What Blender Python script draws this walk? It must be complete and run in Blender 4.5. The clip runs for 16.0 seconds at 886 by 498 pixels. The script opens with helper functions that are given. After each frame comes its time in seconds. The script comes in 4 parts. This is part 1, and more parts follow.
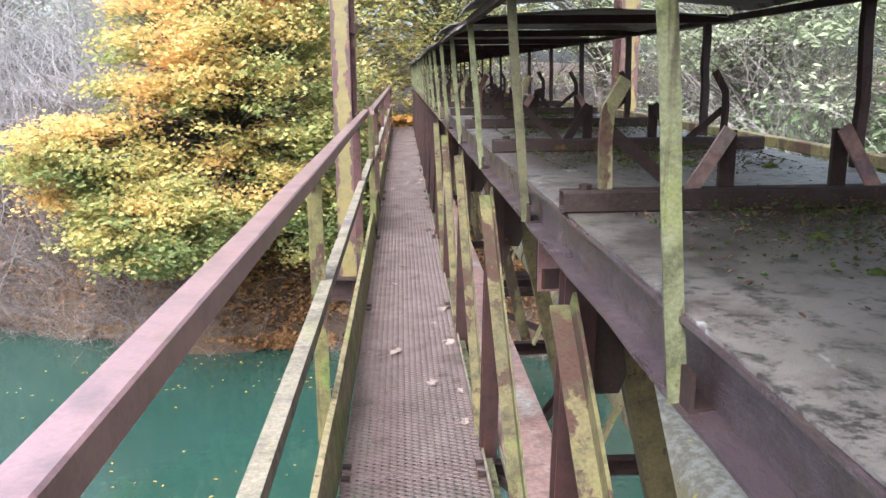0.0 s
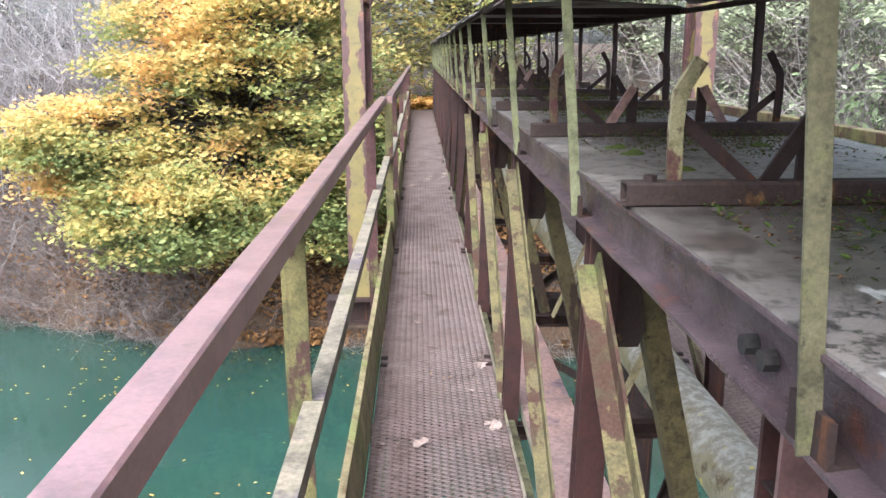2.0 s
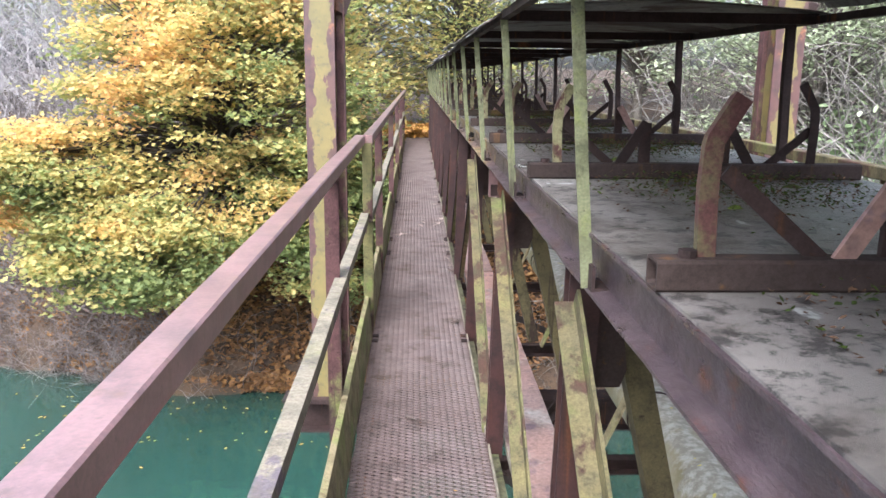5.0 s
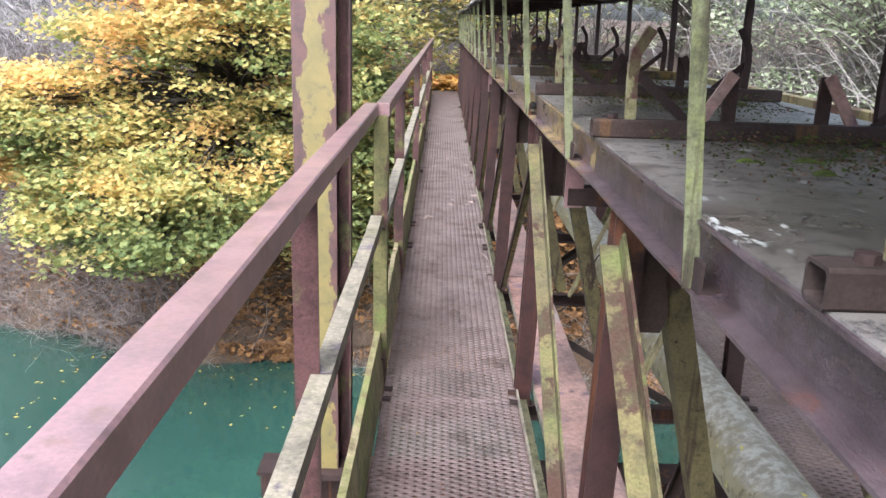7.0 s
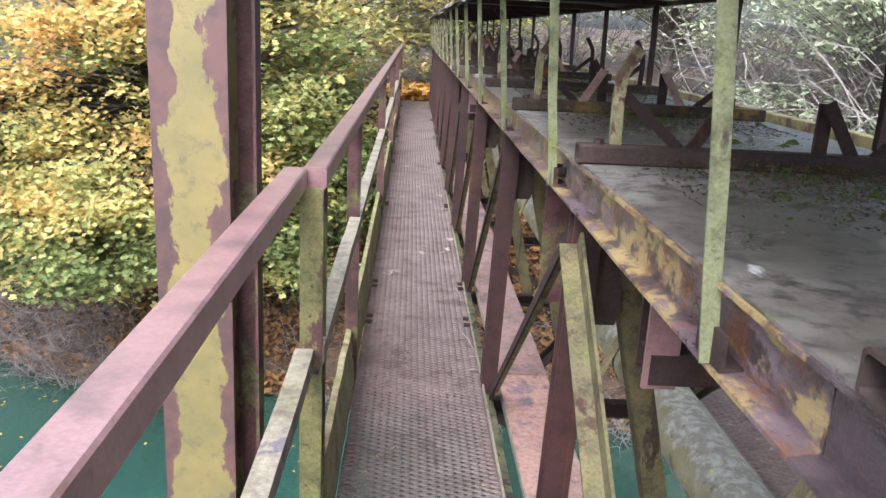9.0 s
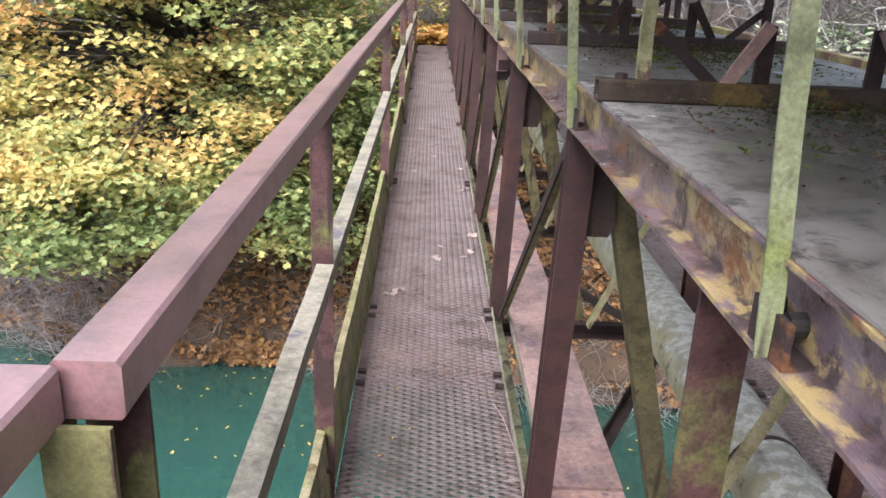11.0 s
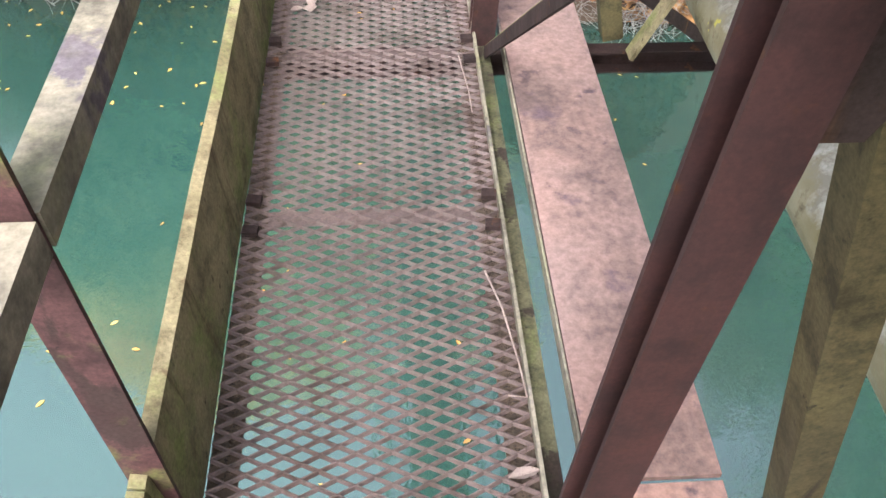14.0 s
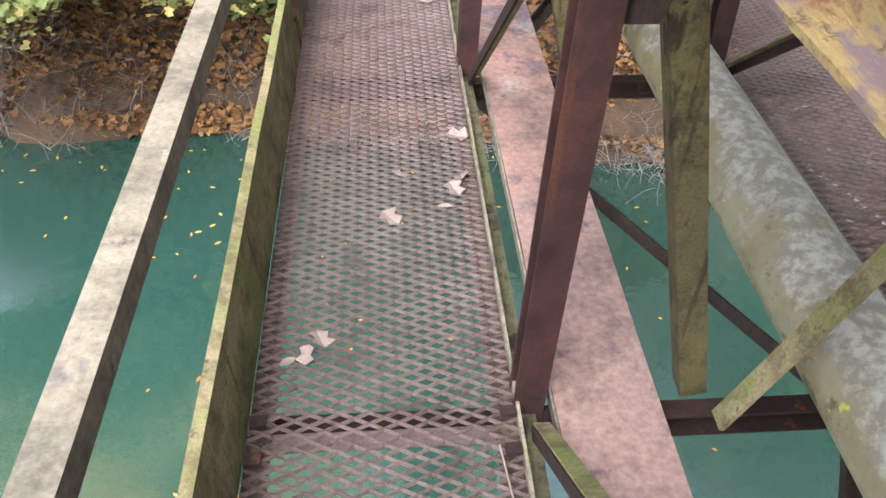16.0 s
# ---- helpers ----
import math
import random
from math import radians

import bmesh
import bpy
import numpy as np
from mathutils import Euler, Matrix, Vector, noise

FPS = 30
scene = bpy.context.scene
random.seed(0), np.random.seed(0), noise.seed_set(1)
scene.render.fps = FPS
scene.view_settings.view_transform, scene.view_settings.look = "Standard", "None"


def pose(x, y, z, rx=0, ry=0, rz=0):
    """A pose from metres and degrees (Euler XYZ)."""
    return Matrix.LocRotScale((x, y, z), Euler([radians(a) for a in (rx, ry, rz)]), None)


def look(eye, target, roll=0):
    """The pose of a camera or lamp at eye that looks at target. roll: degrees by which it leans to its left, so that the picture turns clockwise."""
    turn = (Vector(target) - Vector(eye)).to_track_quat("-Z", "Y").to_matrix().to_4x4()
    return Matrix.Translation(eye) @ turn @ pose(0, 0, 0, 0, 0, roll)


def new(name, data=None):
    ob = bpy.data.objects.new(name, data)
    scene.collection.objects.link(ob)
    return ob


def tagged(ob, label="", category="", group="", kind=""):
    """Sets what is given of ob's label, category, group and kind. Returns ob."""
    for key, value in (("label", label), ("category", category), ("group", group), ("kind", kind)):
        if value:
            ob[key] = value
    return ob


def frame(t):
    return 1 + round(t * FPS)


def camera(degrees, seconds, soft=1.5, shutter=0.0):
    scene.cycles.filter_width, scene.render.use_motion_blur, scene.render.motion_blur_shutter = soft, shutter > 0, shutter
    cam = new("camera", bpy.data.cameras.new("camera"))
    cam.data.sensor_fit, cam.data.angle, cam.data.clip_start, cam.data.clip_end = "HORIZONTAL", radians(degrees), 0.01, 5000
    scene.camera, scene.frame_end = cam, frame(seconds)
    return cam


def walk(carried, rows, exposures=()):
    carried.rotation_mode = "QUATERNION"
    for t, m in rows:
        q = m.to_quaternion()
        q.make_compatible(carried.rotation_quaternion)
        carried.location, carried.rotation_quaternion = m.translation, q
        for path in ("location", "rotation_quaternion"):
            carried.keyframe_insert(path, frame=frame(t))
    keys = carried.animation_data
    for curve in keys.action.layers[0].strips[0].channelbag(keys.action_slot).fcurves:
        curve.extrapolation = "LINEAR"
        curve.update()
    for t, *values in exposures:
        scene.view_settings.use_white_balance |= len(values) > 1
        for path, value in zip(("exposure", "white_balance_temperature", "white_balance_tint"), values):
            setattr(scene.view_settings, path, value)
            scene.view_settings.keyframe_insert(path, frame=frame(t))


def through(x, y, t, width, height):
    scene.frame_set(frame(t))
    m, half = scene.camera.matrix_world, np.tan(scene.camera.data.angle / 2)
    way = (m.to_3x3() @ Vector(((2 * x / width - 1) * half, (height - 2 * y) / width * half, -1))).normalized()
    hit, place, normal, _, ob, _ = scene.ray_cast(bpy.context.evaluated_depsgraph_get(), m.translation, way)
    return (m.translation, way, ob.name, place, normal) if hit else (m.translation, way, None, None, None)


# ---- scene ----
cam = camera(58.13, 16.0)
PATH = [
    (0, -0.0186, 0.4532, 1.4670, -12.523, 0.517, -2.948),
    (0.5, -0.0523, 0.7463, 1.4723, -13.742, 0.509, -4.345),
    (1, -0.0210, 1.1281, 1.4737, -12.546, 0.784, -0.834),
    (1.5, -0.0138, 1.3953, 1.4554, -14.189, -0.770, -0.905),
    (2, -0.0713, 1.7131, 1.4648, -13.883, 0.151, -1.705),
    (2.5, -0.0364, 2.0064, 1.4418, -15.284, -0.534, -1.798),
    (3, -0.0281, 2.2311, 1.4254, -17.882, -1.290, -2.104),
    (3.5, -0.0601, 2.4747, 1.4501, -16.939, -1.122, -5.116),
    (4, -0.0387, 2.7464, 1.4644, -13.759, -0.306, -3.312),
    (4.5, -0.0007, 2.9660, 1.4856, -13.195, 0.533, -0.601),
    (5, -0.0246, 3.2018, 1.4722, -12.222, -0.553, -1.895),
    (5.2, -0.0673, 3.3376, 1.4854, -12.295, -1.392, -1.899),
    (7.3, -0.0698, 4.8004, 1.4459, -16.065, -1.663, 0.891),
    (7.5, -0.0595, 4.9153, 1.4554, -16.104, -1.336, 1.656),
    (8, -0.0677, 5.2397, 1.4511, -15.236, -1.769, -1.171),
    (8.5, -0.1022, 5.5498, 1.4454, -16.838, -2.342, -3.971),
    (9, -0.0805, 5.9073, 1.4692, -15.446, -2.944, -1.991),
    (9.2, -0.0703, 6.0215, 1.4729, -15.766, -2.713, -1.390),
    (11.3, -0.0429, 7.3898, 1.4198, -21.758, -2.360, -0.659),
    (11.5, -0.0401, 7.5088, 1.4022, -24.320, -2.038, -2.404),
    (12, -0.0105, 7.7833, 1.3815, -27.512, -1.449, -1.707),
    (12.5, -0.0219, 8.0262, 1.3346, -33.173, -2.954, -3.207),
    (13, -0.0177, 8.2492, 1.2867, -38.921, -2.712, -5.561),
    (13.5, 0.0073, 8.4509, 1.2549, -42.252, -2.818, -1.399),
    (14, 0.0467, 8.6125, 1.2235, -48.483, -1.362, -3.585),
    (14.5, 0.0217, 8.8041, 1.1724, -54.661, -2.003, -5.332),
    (15, 0.0430, 9.0195, 1.2107, -50.348, -1.441, -2.838),
    (15.5, 0.0263, 9.1983, 1.2434, -45.501, -2.287, -1.695),
    (16, 0.0244, 9.4411, 1.3226, -41.224, -1.215, -3.870),
]
EXPOSURES = [(0, 2.29, 5800, 10), (5, 2.29, 5700, 10), (9, 2.23, 5700, 10), (12, 2.32, 5800, 10), (14.5, 2.5, 6050, 10), (16, 2.28, 6000, 10)]
walk(cam, [(t, pose(x, y, z, 90 + pitch, roll, yaw)) for t, x, y, z, pitch, roll, yaw in PATH], EXPOSURES)

# ---- world, sun and exposure ----
world = bpy.data.worlds.new("overcast_sky")
scene.world = world
world.use_nodes = True
wt = world.node_tree
wt.nodes.clear()
sky = wt.nodes.new("ShaderNodeTexSky")
sky.sky_type = "NISHITA"
sky.sun_disc = False
sky.sun_elevation = radians(48)
sky.sun_rotation = radians(200)
sky.air_density, sky.dust_density, sky.ozone_density = 1.0, 6.0, 1.0
sat = wt.nodes.new("ShaderNodeHueSaturation")
sat.inputs["Saturation"].default_value = 0.45
bgn = wt.nodes.new("ShaderNodeBackground")
bgn.inputs["Strength"].default_value = 0.15
won = wt.nodes.new("ShaderNodeOutputWorld")
wt.links.new(sky.outputs["Color"], sat.inputs["Color"])
wt.links.new(sat.outputs["Color"], bgn.inputs["Color"])
wt.links.new(bgn.outputs["Background"], won.inputs["Surface"])
sun = new("sun", bpy.data.lights.new("sun", "SUN"))
sun.data.energy, sun.data.angle, sun.data.color = 0.5, radians(30), (1.0, 0.96, 0.9)
sun.matrix_world = look((0, 0, 30), (6, 12, 10))

# ---- materials ----


def nodes(name):
    m = bpy.data.materials.new(name)
    m.use_nodes = True
    t = m.node_tree
    return m, t, t.nodes["Principled BSDF"]


def coords(t, spread=7.0):
    """Object coordinates, shifted by a random amount for each object."""
    tc, oi, mul, add = (t.nodes.new(k) for k in ("ShaderNodeTexCoord", "ShaderNodeObjectInfo", "ShaderNodeVectorMath", "ShaderNodeVectorMath"))
    mul.operation, add.operation = "MULTIPLY", "ADD"
    mul.inputs[1].default_value = (spread, spread * 1.7, spread * 0.6)
    t.links.new(oi.outputs["Random"], mul.inputs[0])
    t.links.new(tc.outputs["Object"], add.inputs[0])
    t.links.new(mul.outputs[0], add.inputs[1])
    return add.outputs[0]


def noise_tex(t, vec, scale, detail=5.0, rough=0.6, stretch=None):
    if stretch:
        mp = t.nodes.new("ShaderNodeMapping")
        mp.inputs["Scale"].default_value = stretch
        t.links.new(vec, mp.inputs["Vector"])
        vec = mp.outputs[0]
    n = t.nodes.new("ShaderNodeTexNoise")
    n.inputs["Scale"].default_value = scale
    n.inputs["Detail"].default_value = detail
    n.inputs["Roughness"].default_value = rough
    t.links.new(vec, n.inputs["Vector"])
    return n.outputs[0]


def ramp(t, fac, a, b, ca=(0, 0, 0), cb=(1, 1, 1)):
    r = t.nodes.new("ShaderNodeValToRGB")
    r.color_ramp.elements[0].position, r.color_ramp.elements[1].position = a, b
    r.color_ramp.elements[0].color, r.color_ramp.elements[1].color = (*ca, 1), (*cb, 1)
    t.links.new(fac, r.inputs[0])
    return r.outputs[0]


def mix(t, fac, a, b):
    m = t.nodes.new("ShaderNodeMix")
    m.data_type = "RGBA"
    for socket, value in ((m.inputs[0], fac), (m.inputs[6], a), (m.inputs[7], b)):
        if isinstance(value, (tuple, list)):
            socket.default_value = (*value, 1)
        elif isinstance(value, float):
            socket.default_value = value
        else:
            t.links.new(value, socket)
    return m.outputs[2]


def bump(t, bsdf, height, strength, dist=0.01):
    b = t.nodes.new("ShaderNodeBump")
    b.inputs["Strength"].default_value, b.inputs["Distance"].default_value = strength, dist
    t.links.new(height, b.inputs["Height"])
    t.links.new(b.outputs[0], bsdf.inputs["Normal"])


def steel(name, paint, paint2, under, peel, algae=None, algae_amount=0.0, scale=7.0, rough=0.5, relief=0.35, stretch=None, spec=0.18, coat=0.0):
    """Old painted steel: two shades of paint, a peeled layer below, green algae, grime."""
    m, t, b = nodes(name)
    v = coords(t)
    tone = ramp(t, noise_tex(t, v, scale * 0.5), 0.35, 0.65)
    col = mix(t, tone, paint, paint2)
    chip = noise_tex(t, v, scale, 8.0, 0.62, stretch)
    mask = ramp(t, chip, peel, peel + 0.025)
    col = mix(t, mask, under, col)
    fleck = ramp(t, noise_tex(t, v, scale * 7), 0.62, 0.72)
    col = mix(t, fleck, col, tuple(c * 0.55 for c in under))
    if algae:
        al = ramp(t, noise_tex(t, v, scale * 0.8, 6.0, 0.7), 0.62 - algae_amount * 0.4, 0.75 - algae_amount * 0.4)
        col = mix(t, al, col, algae)
    grime = ramp(t, noise_tex(t, v, scale * 2.3, 9.0, 0.72), 0.36, 0.54)
    col = mix(t, grime, tuple(0.55 * c for c in paint2), col)
    drip = ramp(t, noise_tex(t, v, scale * 3.5, 4.0, 0.6, (1, 1, 0.06)), 0.60, 0.70)
    col = mix(t, drip, col, tuple(0.8 * c for c in under))
    fine = ramp(t, noise_tex(t, v, scale * 26, 3.0, 0.7), 0.30, 0.75, (0.62,) * 3, (1.12,) * 3)
    tint = t.nodes.new("ShaderNodeMix")
    tint.data_type, tint.blend_type = "RGBA", "MULTIPLY"
    tint.inputs[0].default_value = 1.0
    t.links.new(col, tint.inputs[6])
    t.links.new(fine, tint.inputs[7])
    t.links.new(tint.outputs[2], b.inputs["Base Color"])
    rr = ramp(t, chip, 0.3, 0.7, (min(1, rough + 0.25),) * 3, (rough,) * 3)
    t.links.new(rr, b.inputs["Roughness"])
    b.inputs["Specular IOR Level"].default_value = spec
    b.inputs["Coat Weight"].default_value = coat
    b.inputs["Coat Roughness"].default_value = 0.35
    bump(t, b, chip, relief, 0.006)
    return m


def flaked(name, bare, gloom=1.0, rusty=(0.24, 0.085, 0.03), much=0.53):
    """Plum-brown steel on which ochre paint and scale flake off along the length."""
    m, t, b = nodes(name)
    v = coords(t)
    base = mix(t, ramp(t, noise_tex(t, v, 9, 6.0), 0.35, 0.65), tuple(c * gloom for c in (0.085, 0.055, 0.063)), tuple(c * gloom for c in (0.19, 0.135, 0.145)))
    big = noise_tex(t, v, 1.1, 3.0, 0.5)
    fl = noise_tex(t, v, 9, 9.0, 0.68, (1, 0.45, 1))
    both = t.nodes.new("ShaderNodeMath")
    both.operation = "MULTIPLY"
    t.links.new(ramp(t, big, bare, bare + 0.14), both.inputs[0])
    t.links.new(ramp(t, fl, 0.50, 0.54), both.inputs[1])
    col = mix(t, both.outputs[0], base, (0.26, 0.185, 0.08))
    rust = ramp(t, noise_tex(t, v, 14, 8.0, 0.75, (1, 0.6, 1)), much, much + 0.07)
    col = mix(t, rust, col, rusty)
    dark = ramp(t, noise_tex(t, v, 15, 8.0, 0.78), 0.51, 0.57)
    col = mix(t, dark, col, (0.045, 0.03, 0.03))
    t.links.new(col, b.inputs["Base Color"])
    t.links.new(ramp(t, fl, 0.35, 0.65, (0.22,) * 3, (0.5,) * 3), b.inputs["Roughness"])
    b.inputs["Specular IOR Level"].default_value = 0.6
    bump(t, b, fl, 0.9, 0.012)
    return m


def mottled(name, colours, scale, rough=0.85, relief=0.4, dist=0.01, fine=9.0, spec=0.3):
    """A mottled matt surface in three tones."""
    m, t, b = nodes(name)
    v = coords(t)
    a = noise_tex(t, v, scale)
    f = noise_tex(t, v, scale * fine, 6.0, 0.7)
    col = mix(t, ramp(t, a, 0.38, 0.62), colours[0], colours[1])
    col = mix(t, ramp(t, f, 0.52, 0.66), col, colours[2])
    t.links.new(col, b.inputs["Base Color"])
    b.inputs["Roughness"].default_value = rough
    b.inputs["Specular IOR Level"].default_value = spec
    bump(t, b, f, relief, dist)
    return m


def leafy(name, colours, rough=0.75, through=0.25):
    """Leaves: a colour for each one out of a ramp, some light shining through."""
    m, t, b = nodes(name)
    g = t.nodes.new("ShaderNodeNewGeometry")
    r = t.nodes.new("ShaderNodeValToRGB")
    el = r.color_ramp.elements
    while len(el) < len(colours):
        el.new(0.5)
    for i, c in enumerate(colours):
        el[i].position, el[i].color = i / (len(colours) - 1), (*c, 1)
    at = t.nodes.new("ShaderNodeAttribute")
    at.attribute_name = "tone"
    mm = t.nodes.new("ShaderNodeMath")
    mm.operation = "MULTIPLY_ADD"
    mm.inputs[1].default_value = 0.17
    t.links.new(g.outputs["Random Per Island"], mm.inputs[0])
    t.links.new(at.outputs["Fac"], mm.inputs[2])
    t.links.new(mm.outputs[0], r.inputs[0])
    t.links.new(r.outputs[0], b.inputs["Base Color"])
    b.inputs["Roughness"].default_value = rough
    b.inputs["Specular IOR Level"].default_value = 0.2
    tr = t.nodes.new("ShaderNodeBsdfTranslucent")
    t.links.new(r.outputs[0], tr.inputs["Color"])
    ms = t.nodes.new("ShaderNodeMixShader")
    ms.inputs[0].default_value = through
    out = t.nodes["Material Output"]
    t.links.new(b.outputs[0], ms.inputs[1])
    t.links.new(tr.outputs[0], ms.inputs[2])
    t.links.new(ms.outputs[0], out.inputs["Surface"])
    return m


def damp_floor():
    """Wet grey plate with brown stains, pale drips and puddled gloss."""
    m, t, b = nodes("damp_conveyor_floor")
    v = coords(t)
    big, mid = noise_tex(t, v, 1.6, 6.0, 0.6), noise_tex(t, v, 7.0, 8.0, 0.65)
    col = mix(t, ramp(t, big, 0.36, 0.64), (0.085, 0.072, 0.064), (0.215, 0.192, 0.174))
    col = mix(t, ramp(t, mid, 0.50, 0.64), col, (0.075, 0.058, 0.048))
    col = mix(t, ramp(t, noise_tex(t, v, 24.0, 8.0, 0.8), 0.50, 0.58), col, (0.034, 0.028, 0.025))
    col = mix(t, ramp(t, noise_tex(t, v, 13.0, 4.0, 0.6, (1, 0.5, 1)), 0.66, 0.70), col, (0.40, 0.40, 0.38))
    col = mix(t, ramp(t, noise_tex(t, v, 4.0, 9.0, 0.75), 0.60, 0.72), col, (0.10, 0.12, 0.04))
    t.links.new(col, b.inputs["Base Color"])
    t.links.new(ramp(t, big, 0.35, 0.65, (0.27,) * 3, (0.60,) * 3), b.inputs["Roughness"])
    bump(t, b, noise_tex(t, v, 34.0, 8.0, 0.8), 0.7, 0.006)
    return m


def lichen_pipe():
    """Olive stained pipe with lichen spots, paler and greyer towards its top."""
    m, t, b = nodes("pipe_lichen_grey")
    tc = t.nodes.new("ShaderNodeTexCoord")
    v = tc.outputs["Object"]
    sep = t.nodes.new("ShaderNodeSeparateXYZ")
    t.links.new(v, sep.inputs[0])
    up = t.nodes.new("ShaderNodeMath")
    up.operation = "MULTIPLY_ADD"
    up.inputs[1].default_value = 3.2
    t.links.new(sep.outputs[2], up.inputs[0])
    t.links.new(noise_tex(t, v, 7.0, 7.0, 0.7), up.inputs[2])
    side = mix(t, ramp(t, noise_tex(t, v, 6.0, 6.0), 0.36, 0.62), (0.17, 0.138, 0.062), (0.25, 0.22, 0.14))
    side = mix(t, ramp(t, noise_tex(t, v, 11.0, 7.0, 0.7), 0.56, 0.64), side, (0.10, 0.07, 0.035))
    pale_tone = mix(t, ramp(t, noise_tex(t, v, 26.0, 6.0, 0.7), 0.44, 0.60), (0.21, 0.19, 0.145), (0.37, 0.345, 0.29))
    col = mix(t, ramp(t, up.outputs[0], 0.88, 1.06), side, pale_tone)
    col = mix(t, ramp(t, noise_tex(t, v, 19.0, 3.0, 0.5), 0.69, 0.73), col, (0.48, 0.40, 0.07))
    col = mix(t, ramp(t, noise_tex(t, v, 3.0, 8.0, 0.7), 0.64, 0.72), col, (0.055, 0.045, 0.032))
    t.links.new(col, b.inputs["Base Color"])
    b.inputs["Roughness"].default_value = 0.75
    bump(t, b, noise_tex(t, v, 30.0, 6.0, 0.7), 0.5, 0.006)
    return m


def peeling(name, half):
    """Yellow paint over red primer, gone first along the edges of a section of that half width."""
    m, t, b = nodes(name)
    tc = t.nodes.new("ShaderNodeTexCoord")
    v = tc.outputs["Object"]
    sep = t.nodes.new("ShaderNodeSeparateXYZ")
    t.links.new(v, sep.inputs[0])
    edge = t.nodes.new("ShaderNodeMath")
    edge.operation = "ABSOLUTE"
    t.links.new(sep.outputs[0], edge.inputs[0])
    far = t.nodes.new("ShaderNodeMath")
    far.operation = "MULTIPLY_ADD"
    far.inputs[1].default_value = 0.30 / half
    n = noise_tex(t, v, 7.0, 8.0, 0.62, (1, 1, 0.5))
    t.links.new(edge.outputs[0], far.inputs[0])
    t.links.new(n, far.inputs[2])
    bare = ramp(t, far.outputs[0], 0.70, 0.715)
    paint = mix(t, ramp(t, noise_tex(t, v, 9.0, 6.0), 0.35, 0.65), (0.170, 0.130, 0.044), (0.120, 0.100, 0.038))
    paint = mix(t, ramp(t, noise_tex(t, v, 30.0, 5.0, 0.7), 0.54, 0.66), paint, (0.10, 0.085, 0.04))
    under = mix(t, ramp(t, noise_tex(t, v, 12.0, 6.0), 0.4, 0.6), (0.050, 0.027, 0.026), (0.085, 0.040, 0.035))
    under = mix(t, ramp(t, noise_tex(t, v, 5.0, 5.0), 0.62, 0.68), under, (0.24, 0.10, 0.04))
    t.links.new(mix(t, bare, paint, under), b.inputs["Base Color"])
    b.inputs["Roughness"].default_value = 0.55
    bump(t, b, bare, -0.5, 0.004)
    return m


RAIL_RED = steel("rail_red_primer", (0.235, 0.122, 0.118), (0.20, 0.098, 0.096), (0.17, 0.08, 0.05), 0.29, scale=5, rough=0.32, relief=0.08, spec=0.9, coat=0.8)
POST_RED = steel("post_red_primer", (0.052, 0.019, 0.016), (0.032, 0.014, 0.013), (0.105, 0.038, 0.015), 0.35, scale=6, rough=0.45, relief=0.25, stretch=(1, 1, 0.2), spec=0.4)
DARK_RUST = steel("dark_rusted_steel", (0.028, 0.019, 0.018), (0.048, 0.029, 0.026), (0.13, 0.055, 0.025), 0.33, scale=6, rough=0.6, relief=0.6)
GIRDER = flaked("girder_rust_and_paint", 0.36, 0.8, (0.125, 0.050, 0.022), 0.53)
GIRDER_DARK = flaked("girder_plum_rust", 0.68, 0.42, (0.085, 0.034, 0.022), 0.57)
OLIVE = steel("olive_yellow_paint", (0.165, 0.138, 0.060), (0.115, 0.098, 0.055), (0.065, 0.034, 0.025), 0.46, (0.12, 0.13, 0.045), 0.22, scale=6, rough=0.6, stretch=(1, 1, 0.4))
RAIL_POST = steel("rail_post_peeling", (0.17, 0.145, 0.06), (0.12, 0.115, 0.05), (0.065, 0.034, 0.030), 0.46, (0.13, 0.19, 0.04), 0.16, scale=6, rough=0.6, stretch=(1, 1, 0.4))
RAIL_POST_RED = steel("rail_post_primer", (0.095, 0.045, 0.043), (0.075, 0.036, 0.035), (0.045, 0.027, 0.024), 0.42, (0.13, 0.14, 0.045), 0.24, scale=6, rough=0.55, stretch=(1, 1, 0.4))
ARM_PAINT = steel("arm_cream_paint", (0.30, 0.265, 0.16), (0.22, 0.205, 0.10), (0.085, 0.038, 0.034), 0.52, scale=8, rough=0.6, stretch=(1, 1, 0.6))
# near-black of the bolt heads and of the shade painted inside the tubes
SHADE_BOLT_BLACK = mottled("shade_and_bolt_black", ((0.012, 0.011, 0.011), (0.020, 0.017, 0.015), (0.008, 0.008, 0.008)), 20)
LEG = steel("dark_olive_leg", (0.135, 0.112, 0.050), (0.090, 0.074, 0.038), (0.040, 0.025, 0.019), 0.43, scale=6, rough=0.6, stretch=(1, 1, 0.4))
DARK_OLIVE = steel("dark_olive_steel", (0.15, 0.14, 0.08), (0.10, 0.092, 0.055), (0.045, 0.032, 0.026), 0.42, (0.14, 0.155, 0.06), 0.2, scale=7, rough=0.65, stretch=(1, 1, 0.4))
GREEN_POST = steel("algae_green_paint", (0.21, 0.215, 0.125), (0.16, 0.165, 0.09), (0.06, 0.045, 0.035), 0.40, (0.19, 0.21, 0.07), 0.28, scale=8, rough=0.6, stretch=(1, 1, 0.3))
MID_RAIL = steel("faded_cream_paint", (0.29, 0.25, 0.185), (0.235, 0.205, 0.155), (0.15, 0.125, 0.135), 0.37, (0.22, 0.21, 0.11), 0.18, scale=3.2, rough=0.6)
